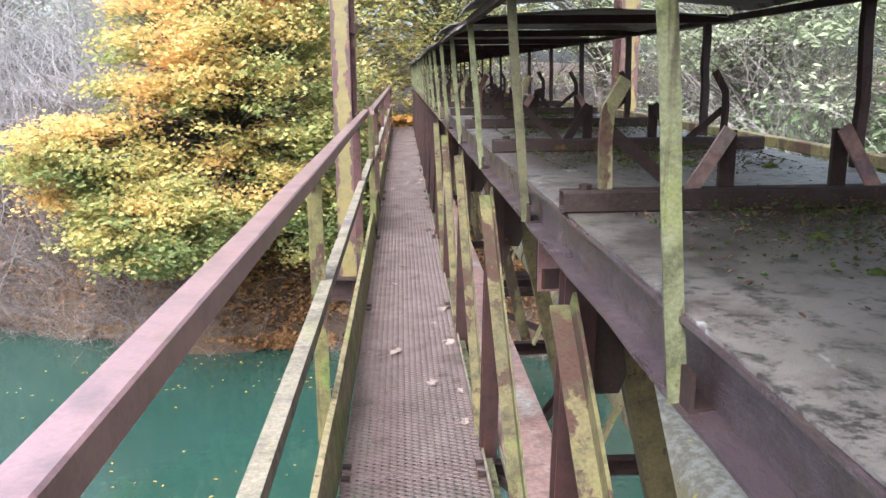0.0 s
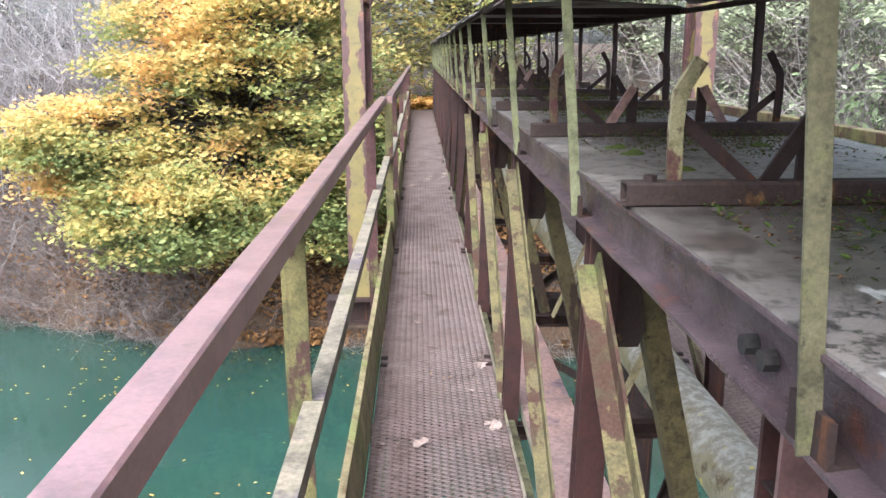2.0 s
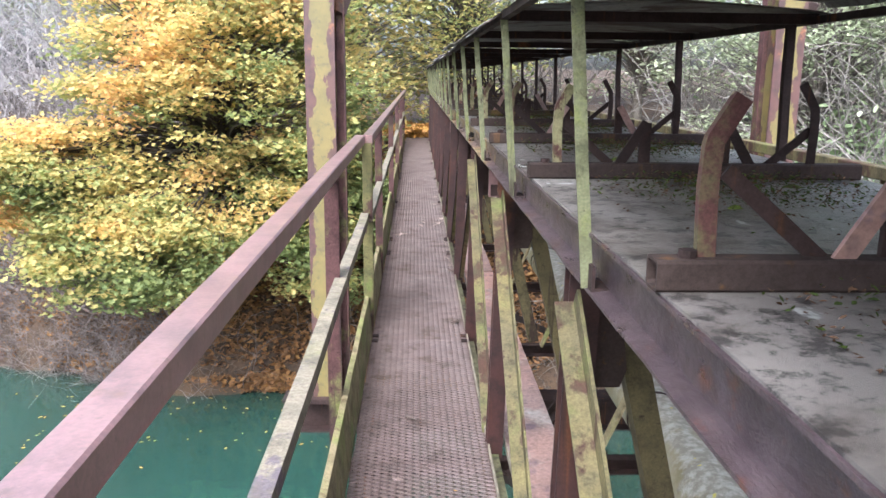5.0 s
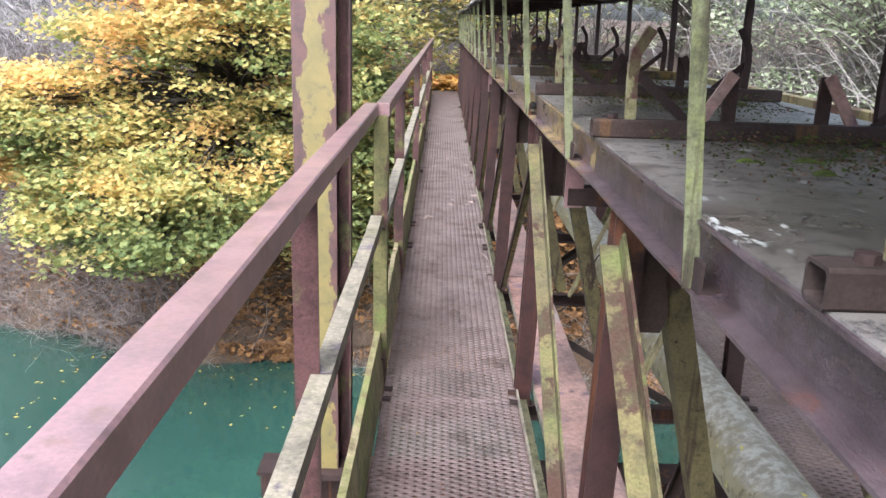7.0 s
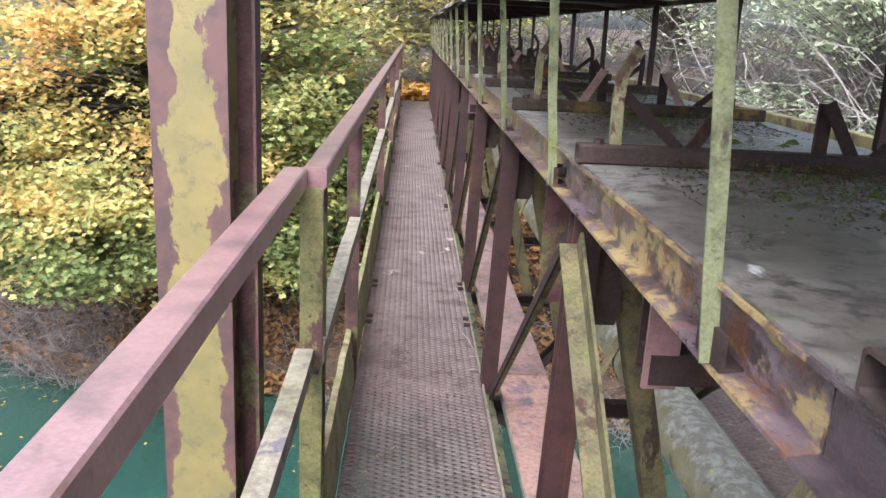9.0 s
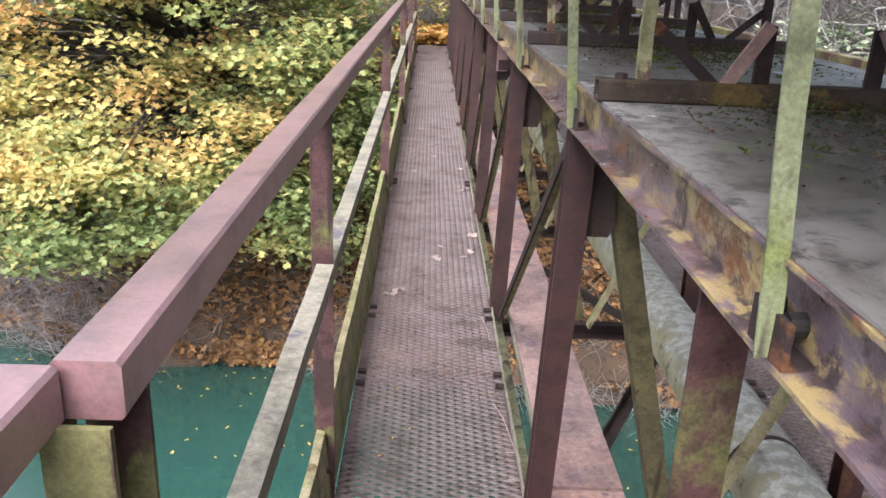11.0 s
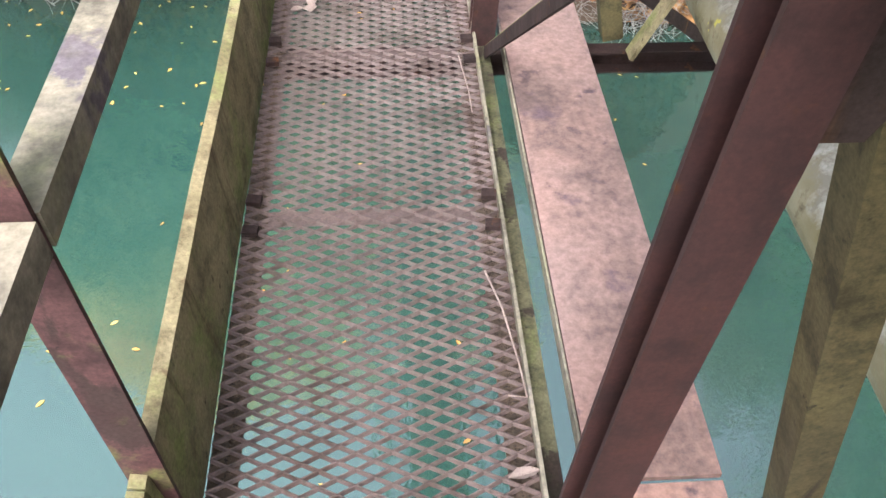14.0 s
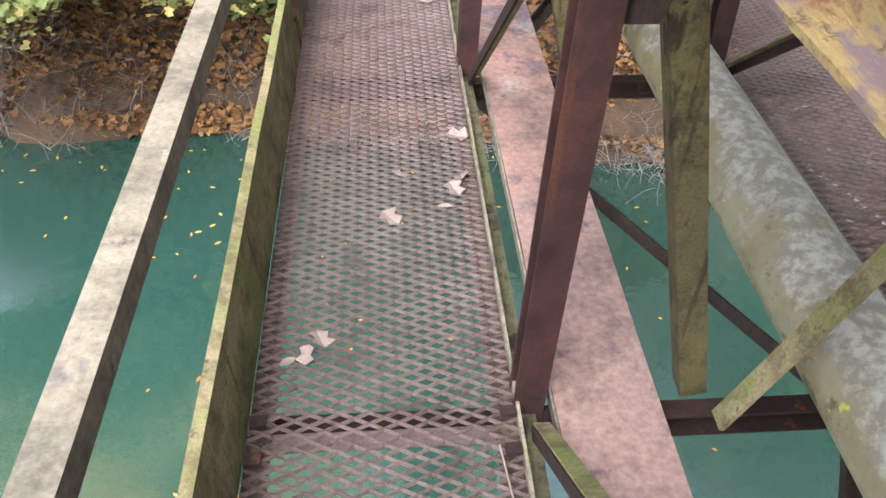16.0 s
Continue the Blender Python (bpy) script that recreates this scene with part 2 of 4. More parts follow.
KICK = steel("kick_plate_algae", (0.32, 0.265, 0.155), (0.24, 0.195, 0.105), (0.12, 0.08, 0.04), 0.32, (0.20, 0.215, 0.075), 0.34, scale=5, rough=0.65, stretch=(1, 0.3, 1))
COLUMN = peeling("column_peeling_yellow", 0.078)
PLATE = steel("pink_primer_plate", (0.35, 0.205, 0.165), (0.29, 0.20, 0.18), (0.19, 0.13, 0.145), 0.37, (0.42, 0.40, 0.36), 0.16, scale=1.9, rough=0.5, relief=0.10)
GRATE = steel("grating_rust", (0.10, 0.066, 0.058), (0.15, 0.105, 0.095), (0.07, 0.042, 0.034), 0.38, scale=6, rough=0.42, relief=0.3, spec=0.5)
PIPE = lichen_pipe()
BEAM = steel("crossbeam_rust", (0.034, 0.025, 0.023), (0.060, 0.040, 0.034), (0.15, 0.080, 0.035), 0.33, scale=5, rough=0.65, relief=0.6)
BEAM_YELLOW = steel("crossbeam_yellow_remains", (0.040, 0.029, 0.025), (0.058, 0.040, 0.028), (0.14, 0.092, 0.030), 0.47, scale=4, rough=0.65, relief=0.6)
FLOOR = damp_floor()
ROOF = steel("roof_sheet_rusty", (0.17, 0.155, 0.14), (0.23, 0.21, 0.19), (0.07, 0.045, 0.038), 0.44, scale=2.2, rough=0.6)
MOSS = mottled("moss", ((0.07, 0.10, 0.015), (0.15, 0.19, 0.03), (0.04, 0.04, 0.02)), 14, rough=0.95, relief=1.0, dist=0.02)
DEBRIS = mottled("leaf_mould", ((0.07, 0.05, 0.035), (0.12, 0.085, 0.06), (0.03, 0.025, 0.02)), 16, rough=0.95, relief=1.0, dist=0.02)
BARK = mottled("bark", ((0.10, 0.085, 0.07), (0.16, 0.14, 0.12), (0.05, 0.04, 0.035)), 6, relief=0.8)
SIDE_TWIG = mottled("brown_grey_branches", ((0.15, 0.135, 0.12), (0.21, 0.19, 0.175), (0.10, 0.085, 0.075)), 0.8, rough=0.9, relief=0.1)
TWIG = mottled("grey_twigs", ((0.23, 0.21, 0.21), (0.30, 0.28, 0.28), (0.17, 0.155, 0.155)), 0.8, rough=0.9, relief=0.1)
BRUSH = mottled("brown_brush", ((0.12, 0.095, 0.085), (0.19, 0.16, 0.15), (0.07, 0.052, 0.045)), 0.8, rough=0.9, relief=0.1)
SOIL = mottled("bank_soil", ((0.050, 0.034, 0.024), (0.085, 0.052, 0.030), (0.030, 0.024, 0.019)), 1.2, relief=1.0, dist=0.06)
MAPLE = leafy("maple_leaves", [(0.17, 0.215, 0.09), (0.31, 0.345, 0.135), (0.57, 0.48, 0.19), (0.74, 0.52, 0.21), (0.73, 0.42, 0.20)], through=0.55)
# leaf colours of the far wood, greyed to paint in the haze of distance
PALE_GREEN = leafy("haze_painted_leaves", [(0.20, 0.22, 0.15), (0.27, 0.29, 0.20), (0.33, 0.34, 0.26), (0.38, 0.37, 0.30)])
GREY_GREEN = leafy("grey_green_leaves", [(0.19, 0.22, 0.13), (0.29, 0.33, 0.20), (0.38, 0.41, 0.28), (0.45, 0.47, 0.35)])
BRIGHT_GREEN = leafy("bright_green_leaves", [(0.15, 0.20, 0.10), (0.24, 0.31, 0.16), (0.34, 0.41, 0.24)])
MOSS_TUFT = leafy("moss_tufts", [(0.05, 0.075, 0.015), (0.085, 0.115, 0.022), (0.12, 0.14, 0.03)])
LITTER = leafy("fallen_leaves", [(0.16, 0.08, 0.03), (0.30, 0.15, 0.05), (0.45, 0.25, 0.06), (0.55, 0.38, 0.12)], through=0.1)
BANK_LITTER = leafy("damp_leaf_litter", [(0.08, 0.045, 0.026), (0.16, 0.085, 0.040), (0.28, 0.15, 0.055), (0.42, 0.26, 0.08)], through=0.05)
PALE_LEAF = mottled("pale_dry_leaf", ((0.23, 0.17, 0.15), (0.30, 0.235, 0.205), (0.17, 0.115, 0.095)), 30, rough=0.7, relief=0.3, dist=0.002)


def water_material():
    m, t, b = nodes("green_river_water")
    tc = t.nodes.new("ShaderNodeTexCoord")
    v = tc.outputs["Object"]
    col = mix(t, ramp(t, noise_tex(t, v, 0.25, 3.0), 0.35, 0.7), (0.017, 0.047, 0.037), (0.023, 0.060, 0.047))
    t.links.new(col, b.inputs["Base Color"])
    b.inputs["Roughness"].default_value = 0.02
    b.inputs["IOR"].default_value = 1.75
    b.inputs["Specular IOR Level"].default_value = 0.9
    w = noise_tex(t, v, 3.4, 4.0, 0.55)
    bump(t, b, w, 0.11, 0.05)
    return m


WATER = water_material()

# ---- helpers for building ----


def thing(name, label, category, group="", kind=""):
    return tagged(new(name), label, category, group, kind)


def mesh_of(name, bm, material, smooth=False):
    me = bpy.data.meshes.new(name)
    bmesh.ops.recalc_face_normals(bm, faces=bm.faces)
    bm.to_mesh(me)
    bm.free()
    me.materials.append(material)
    if smooth:
        me.shade_smooth()
    return me


def part(name, bm, material, parent, label="", smooth=False):
    ob = new(name, mesh_of(name, bm, material, smooth) if isinstance(bm, bmesh.types.BMesh) else bm)
    ob.parent = parent
    return tagged(ob, label)


def place(name, me, parent, m, label=""):
    """Another piece on a shared mesh."""
    ob = new(name, me)
    ob.parent = parent
    ob.matrix_basis = m
    return tagged(ob, label)


def rect(w, h, c=0.0, u=0.0, v=0.0):
    """A w by h section about (u, v) with chamfered corners."""
    a, b = w / 2, h / 2
    if not c:
        return [(u - a, v - b), (u + a, v - b), (u + a, v + b), (u - a, v + b)]
    return [(u - a + c, v - b), (u + a - c, v - b), (u + a, v - b + c), (u + a, v + b - c), (u + a - c, v + b), (u - a + c, v + b), (u - a, v + b - c), (u - a, v - b + c)]


def angle_section(w, h, k, su=1, sv=1):
    """An L of legs w and h and thickness k with its heel at 0, 0."""
    return [(su * a, sv * b) for a, b in ((0, 0), (w, 0), (w, k), (k, k), (k, h), (0, h))]


def channel_section(w, h, k):
    """A C with its back at u = 0, open towards +u, v from 0 to h."""
    return [(0, 0), (w, 0), (w, k), (k, k), (k, h - k), (w, h - k), (w, h), (0, h)]


def i_section(w, h, k):
    a, b, c = w / 2, h / 2, k / 2
    return [(-a, -b), (a, -b), (a, -b + k), (c, -b + k), (c, b - k), (a, b - k), (a, b), (-a, b), (-a, b - k), (-c, b - k), (-c, -b + k), (-a, -b + k)]


def prism(bm, section, p0, p1, up=(0, 0, 1), cuts=1, wobble=0.0, seed=0):
    """Runs a closed section from p0 to p1. Along +y: u is x, v is z."""
    p0, p1 = Vector(p0), Vector(p1)
    w = (p1 - p0).normalized()
    u = w.cross(Vector(up)).normalized()
    v = u.cross(w)
    rings = []
    for i in range(cuts + 1):
        c = p0.lerp(p1, i / cuts)
        if wobble and 0 < i < cuts:
            c = c + wobble * noise.noise_vector(Vector((seed, i * 1.7, 0.3)))
        rings.append([bm.verts.new(c + u * a + v * b) for a, b in section])
    n = len(section)
    for r, s in zip(rings, rings[1:]):
        for j in range(n):
            bm.faces.new((r[j], r[(j + 1) % n], s[(j + 1) % n], s[j]))
    for ring in (rings[0], rings[-1]):
        ends = bm.faces.new(ring)
        ends.normal_update()
        if n > 4:
            bmesh.ops.triangulate(bm, faces=[ends], ngon_method="EAR_CLIP")
    return bm


def sweep(section, points, up=(0, 1, 0)):
    """Runs a closed section along a bent line."""
    bm = bmesh.new()
    points = [Vector(p) for p in points]
    rings = []
    for i, p in enumerate(points):
        w = (points[min(i + 1, len(points) - 1)] - points[max(i - 1, 0)]).normalized()
        u = w.cross(Vector(up)).normalized()
        v = u.cross(w)
        rings.append([bm.verts.new(p + u * a + v * b) for a, b in section])
    n = len(section)
    for r, s in zip(rings, rings[1:]):
        for j in range(n):
            bm.faces.new((r[j], r[(j + 1) % n], s[(j + 1) % n], s[j]))
    for ring in (rings[0], rings[-1]):
        ends = bm.faces.new(ring)
        ends.normal_update()
        bmesh.ops.triangulate(bm, faces=[ends], ngon_method="EAR_CLIP")
    return bm


def run(section, p0, p1, up=(0, 0, 1), **kw):
    return prism(bmesh.new(), section, p0, p1, up, **kw)


def hollow(w, h, k, p0, p1):
    """A square tube with walls k thick, open at both ends; runs along x."""
    bm = bmesh.new()
    loops = []
    for p in (p0, p1):
        for a, b in ((w, h), (w - 2 * k, h - 2 * k)):
            loops.append([bm.verts.new((p[0], p[1] + u, p[2] + v)) for u, v in rect(a, b, 0.004)])
    n = len(loops[0])
    for lo, hi in ((0, 2), (1, 3), (0, 1), (2, 3)):
        for j in range(n):
            bm.faces.new((loops[lo][j], loops[lo][(j + 1) % n], loops[hi][(j + 1) % n], loops[hi][j]))
    return bm


def block(bm, x0, x1, y0, y1, z0, z1):
    return prism(bm, [(x0, z0), (x1, z0), (x1, z1), (x0, z1)], (0, y0, 0), (0, y1, 0))


def disc(r, n=10):
    return [(r * math.cos(i * math.tau / n), r * math.sin(i * math.tau / n)) for i in range(n)]


# ---- the plan ----
WATER_Z = -5.4
HALF = 0.27            # half width of the walkway
END = 23.0             # the bridge ends here
START = -4.5
AXIS = 0.73            # the bridge is the same on both sides of this line
PANEL = 1.42           # the truss's panel
VERTS = [1.97 + PANEL * k for k in range(-4, 15)]
MIDSPAN = 7.67
POSTS = [1.262 + 1.1 * k for k in range(-4, 20)]
BEAMS = [1.903 + 1.135 * k for k in range(-4, 19)]


def shore(x):
    """Where the far bank meets the water."""
    return 20.1 + 0.40 * max(0.0, -x - 5.0) - 0.25 * max(0.0, x)


def bank(x, y):
    """Height of the ground."""
    n = noise.fractal(Vector((x * 0.16, y * 0.16, 0.0)), 0.9, 2.0, 4)
    far = y - (shore(x) + 0.4 * noise.noise(Vector((x * 0.5, 3.1, 0.0))))
    right = x - 6.0 - 1.0 * noise.noise(Vector((y * 0.2, 8.3, 0.0)))
    near = -6.0 - y
    d = max(far, right, near)
    if d < 0:
        return max(WATER_Z - 1.2, WATER_Z + 0.5 * d)
    rise = 5.5 * (1 - math.exp(-0.70 * d))
    return WATER_Z + rise + 0.35 * n * min(1.0, d * 0.4) + max(0.0, d - 12) * 0.05


# ---- ground and water ----
gm = bmesh.new()
xs = [-900, -300, -120, -60] + [-40 + 0.8 * i for i in range(101)] + [60, 120, 300, 900]
ys = [-900, -300, -100, -50] + [-30 + 0.8 * i for i in range(101)] + [70, 120, 300, 900]
grid = [[gm.verts.new((x, y, bank(x, y) if abs(x) < 61 and abs(y) < 71 else 2.0)) for x in xs] for y in ys]
for i in range(len(ys) - 1):
    for j in range(len(xs) - 1):
        gm.faces.new((grid[i][j], grid[i][j + 1], grid[i + 1][j + 1], grid[i + 1][j]))
tagged(part("ground", gm, SOIL, None, smooth=True), "sloping river bank of brown soil under leaf litter", "ground", kind="structure")
wm = bmesh.new()
wv = [wm.verts.new(c) for c in ((-70, -40, WATER_Z), (40, -40, WATER_Z), (40, 40, WATER_Z), (-70, 40, WATER_Z))]
wm.faces.new(wv)
tagged(part("water", wm, WATER, None), "still green river water with floating leaves", "water", kind="structure")

# ---- the walkway ----
SEAMS = [-4.5, -2.3, -0.1, 0.95, 3.2, 5.35, 7.555, 9.80, 10.39, 12.6, 14.8, 17.0, 19.2, 21.4, 23.0]


def mesh_panel(length):
    """Expanded metal: flat strands set on edge, zigzagging across, joined at the knots."""
    cell, row = 0.060, 0.029
    n_across, n_rows = 9, max(1, int(length / row))
    row = length / n_rows
    verts, faces = [], []
    for r in range(n_rows):
        y = r * row
        for c in range(n_across):
            for side in (0, 1):
                xa = -HALF + c * cell + side * cell / 2
                ya, yb = (y, y + row / 2) if side == 0 else (y + row / 2, y)
                xb = xa + cell / 2
                for flip in (1, -1):
                    a = Vector((xa, y + row / 2 + flip * (ya - y - row / 2) * 1.0, 0))
                    b = Vector((xb, y + row / 2 + flip * (yb - y - row / 2) * 1.0, 0))
                    d = (b - a).normalized()
                    s = Vector((-d.y, d.x, 0)) * 0.0013
                    k = len(verts)
                    lean = Vector((0, 0.0019, 0))
                    for p in (a, b):
                        verts += [p - s - lean + Vector((0, 0, -0.0065)), p + s - lean + Vector((0, 0, -0.0065)), p + s + lean, p - s + lean]
                    faces += [(k, k + 1, k + 5, k + 4), (k + 1, k + 2, k + 6, k + 5), (k + 2, k + 3, k + 7, k + 6), (k + 3, k, k + 4, k + 7)]
    me = bpy.data.meshes.new("grating_panel")
    me.from_pydata([tuple(v) for v in verts], [], faces)
    me.materials.append(GRATE)
    return me


for side, cx in ((1, 0.0), (-1, 2 * AXIS)):
    walkway = thing("walkway", "rusted expanded-metal catwalk deck above green water", "walkway", "catwalks of the bridge", "structure")
    seen = {}
    for a, b in zip(SEAMS, SEAMS[1:]):
        length = round(b - a - 0.006, 3)
        if length not in seen:
            seen[length] = mesh_panel(length)
        place("grating_panel", seen[length], walkway, pose(cx, a + 0.003, 0))
        part("cross_bar", run(rect(2 * HALF, 0.006), (cx, a - 0.02, -0.012), (cx, a + 0.02, -0.012)), GRATE, walkway)
    for s in (-1, 1):
        # a bearing angle below each edge, with its upright leg beside the mesh
        part("edge_angle", run(rect(0.050, 0.005), (cx + s * (HALF - 0.024), START, -0.0095), (cx + s * (HALF - 0.024), END, -0.0095)), DEBRIS, walkway, "bearing strip caked with dirt")
        if s == side:
            part("edge_strip", run(rect(0.007, 0.05), (cx + s * (HALF + 0.004), START, -0.010), (cx + s * (HALF + 0.004), END, -0.010), cuts=60, wobble=0.002, seed=s), MID_RAIL, walkway, "thin pale edge strip")
    clip = mesh_of("clip", block(bmesh.new(), -0.016, 0.016, -0.012, 0.012, 0.0, 0.012), DARK_RUST)
    for y in SEAMS[1:-1]:
        for s in (-1, 1):
            for d in (-0.05, 0.04):
                place("clip", clip, walkway, pose(cx + s * (HALF - 0.018), y + d, 0.002, 0, 0, 7 * math.sin(y * 3.1)))

# ---- handrails ----
RAIL_POSTS = [-2.7, 0.25, 3.38, 6.22, 7.72, 9.12, 12.08, 15.0, 18.0, 21.0]
RAIL_JOINTS = [START, -0.1, 7.74, 12.1, 17.9, END]


def handrail(cx, s, label, top_mat):
    """s: -1 for the rail on the low-x side."""
    hr = thing("handrail", label, "handrail", "handrails of the bridge")
    for a, b in zip(RAIL_JOINTS, RAIL_JOINTS[1:]):
        off = 0.297 if a > 7 else 0.341
        part("top_rail", run(rect(0.055, 0.051, 0.004), (cx + s * off, a + 0.004, 1.120), (cx + s * off, b - 0.004, 1.120), cuts=14, wobble=0.002, seed=a), top_mat, hr)
    for a, b in zip(RAIL_POSTS, RAIL_POSTS[1:]):
        part("mid_rail", run(angle_section(0.045, 0.045, 0.006, s, -1), (cx + s * (0.2925 if a < 7 else 0.2695), a + 0.009, 0.704), (cx + s * (0.2925 if a < 7 else 0.2695), b - 0.002, 0.704), cuts=6, wobble=0.003, seed=b), MID_RAIL, hr, "cream-painted angle mid rail")
        part("kick_plate", run([(s * 0.0, -0.03), (s * 0.008, -0.03), (s * 0.030, 0.20), (s * 0.042, 0.206), (s * 0.040, 0.212), (s * 0.018, 0.206)], (cx + s * 0.279, a - 0.02, 0), (cx + s * 0.279, b - 0.024, 0), cuts=10, wobble=0.004, seed=b * 2), KICK, hr, "green algae-stained kick plate")
    post = mesh_of("post", run(angle_section(0.055, 0.05, 0.007, s, 1), (s * 0.354, 0, -0.16), (s * 0.356, 0, 1.100), up=(0, 1, 0)), RAIL_POST)
    post_red = mesh_of("post", run(angle_section(0.055, 0.05, 0.007, s, 1), (s * 0.354, 0, -0.16), (s * 0.356, 0, 1.100), up=(0, 1, 0)), RAIL_POST_RED)
    bolt = mesh_of("bolt", run(disc(0.010, 6), (s * 0.305, 0, 0), (s * 0.318, 0, 0), up=(0, 1, 0)), DARK_RUST)
    for y in RAIL_POSTS + [7.80]:
        red = abs(y - 6.24) < 0.1 or y > 9
        ob = place("post", post_red if red else post, hr, pose(cx - s * (0.028 if y > 7 else -0.018), y, 0), "dull red angle post" if red else "olive peeling angle post with moss")
        for z in (0.10, 0.66):
            place("bolt", bolt, ob, pose(0, -0.03, z), "rusty bolt head")
    return hr


handrail(0.0, -1, "weathered red steel handrail with cream mid rail", RAIL_RED)
handrail(2 * AXIS, 1, "faded olive steel handrail beyond the conveyor", OLIVE)

# ---- the trusses ----
WEB_BOLTS = (2.575, 7.93)


def truss(flip, label):
    tr = thing("truss", label, "truss", "trusses of the bridge", "structure")
    X = (lambda x: x) if not flip else (lambda x: 2 * AXIS - x)
    s = -1 if flip else 1
    # edge girder: a channel open towards the walkway
    sec = [(0, 0), (0.040, 0), (0.040, 0.106), (0, 0.106), (0, 0.100), (0.033, 0.098), (0.033, 0.010), (0, 0.006)]
    part("edge_girder", run([(s * a, b) for a, b in sec], (X(0.278), START, 1.1005), (X(0.278), 6.55, 1.1005), cuts=80, wobble=0.004, seed=3 + s), GIRDER_DARK, tr, "plum-brown rusted edge girder")
    part("edge_girder", run([(s * a, b) for a, b in sec], (X(0.278), 6.553, 1.1005), (X(0.278), END, 1.1005), cuts=80, wobble=0.004, seed=4 + s), GIRDER, tr, "edge girder with flaking yellow paint and rust")
    part("top_chord", run(rect(0.05, 0.020, 0, X(0.345), 1.0895), (0, START, 0), (0, END, 0)), DARK_RUST, tr)
    part("bottom_chord", run(rect(0.03, 0.05), (X(0.30), START, -0.055), (X(0.30), END, -0.055)), DARK_OLIVE, tr)
    vert = mesh_of("vertical", run(channel_section(0.066, 0.060, 0.007), (0, 0, -0.06), (s * 0.028, 0, 1.099), up=(0, 1, 0)), POST_RED)
    for y in VERTS:
        place("vertical", vert, tr, Matrix.Translation((X(0.330) if not flip else X(0.264), y - 0.04, 0)), "red-brown channel upright")
        if y < MIDSPAN + 0.1:
            part("diagonal", run(angle_section(0.046, 0.05, 0.007, s, 1), (X(0.305), y - 0.045, 1.02), (X(0.305), y - PANEL + 0.10, -0.02), up=(0, 0, 1)), OLIVE, tr, "yellow painted angle diagonal")
        if y > MIDSPAN - 0.1:
            strut = part("diagonal", run(rect(0.007, 0.030), (X(0.300), y + 0.05, 1.03), (X(0.300), y + PANEL - 0.10, -0.01), up=(0, 0, 1)), DARK_RUST, tr, "dark rusted angle diagonal")
            part("flange", run(rect(0.034, 0.006), (X(0.317), y + 0.060, 1.043), (X(0.317), y + PANEL - 0.090, 0.003), up=(0, 0, 1)), KICK, strut, "mossy yellow top flange")
        if not flip:
            part("leg", run(channel_section(0.058, 0.06, 0.007), (X(0.378), y + 0.01, 1.06), (X(0.646), y + 0.01, -0.06), up=(0, 1, 0)), LEG, tr, "dark olive raking channel leg")
        part("gusset", run([(X(0.335), 0.85), (X(0.345), 0.82), (X(0.415), 0.82), (X(0.43), 0.86), (X(0.40), 1.07), (X(0.335), 1.07)], (0, y - 0.004, 0), (0, y + 0.004, 0)), BEAM, tr)
    stud = mesh_of("bolt", run(disc(0.013, 8), (0, 0, 0), (-s * 0.017, 0, 0), up=(0, 0, 1)), SHADE_BOLT_BLACK)
    for y in WEB_BOLTS:
        for k in (0, 1):
            place("bolt", stud, tr, Matrix.Translation((X(0.311), y - 0.065 + 0.05 * k, 1.140)), "black bolt head on the web")
    return tr


truss(False, "rusted side truss with red uprights and yellow diagonals")
truss(True, "rusted side truss on the far side of the pipe")

frame_thing = thing("bridge_frame", "dark steel cross girders and wind bracing under the deck", "bridge frame", "", "structure")
cross = mesh_of("cross_girder", run(channel_section(0.045, 0.07, 0.006), (-0.36, 0, -0.125), (2 * AXIS + 0.36, 0, -0.125), up=(0, 0, 1)), DARK_RUST)
for y in VERTS:
    place("cross_girder", cross, frame_thing, pose(0, y, 0))
    part("flat_brace", run(rect(0.012, 0.05), (0.705, y - 0.06, -0.055), (1.16, y - 0.06, 1.02), up=(0, 1, 0)), KICK, frame_thing, "yellow-green flat bar brace")
    ends = ((0.31, y, -0.16), (1.12, y + PANEL + 0.14, -0.16)) if round((y - 1.97) / PANEL) % 2 else ((1.14, y - 0.16, -0.16), (0.33, y + PANEL, -0.16))
    part("wind_brace", run(angle_section(0.045, 0.045, 0.006), *ends), BEAM, frame_thing)

# square tubes slung under the edge girders on plate hangers
for y in (-2.1, 2.57, 7.21, 11.87, 16.5):
    tube = part("slung_tube", hollow(0.075, 0.060, 0.005, (0.352, y, 0.915), (1.108, y, 0.915)), DARK_RUST, frame_thing, "square tube with open ends, shade painted black inside")
    # a black plate inside each end stands in for the shade there
    for x in (0.42, 1.04):
        part("tube_mouth", run(rect(0.066, 0.051), (x - 0.001, y, 0.915), (x + 0.001, y, 0.915)), SHADE_BOLT_BLACK, tube)
    for x in (0.372, 1.088):
        part("hanger", run(rect(0.008, 0.060), (x, y - 0.031, 0.88), (x, y - 0.031, 1.087), up=(1, 0, 0)), RAIL_RED, frame_thing, "red primed plate hanger")
        part("hanger", run(rect(0.008, 0.050), (x, y + 0.031, 0.90), (x, y + 0.031, 1.087), up=(1, 0, 0)), POST_RED, frame_thing)

part("hanger", run(rect(0.008, 0.075), (0.356, 8.15, 0.70), (0.356, 8.15, 1.087), up=(1, 0, 0)), RAIL_POST_RED, frame_thing, "dull red plate hanger")

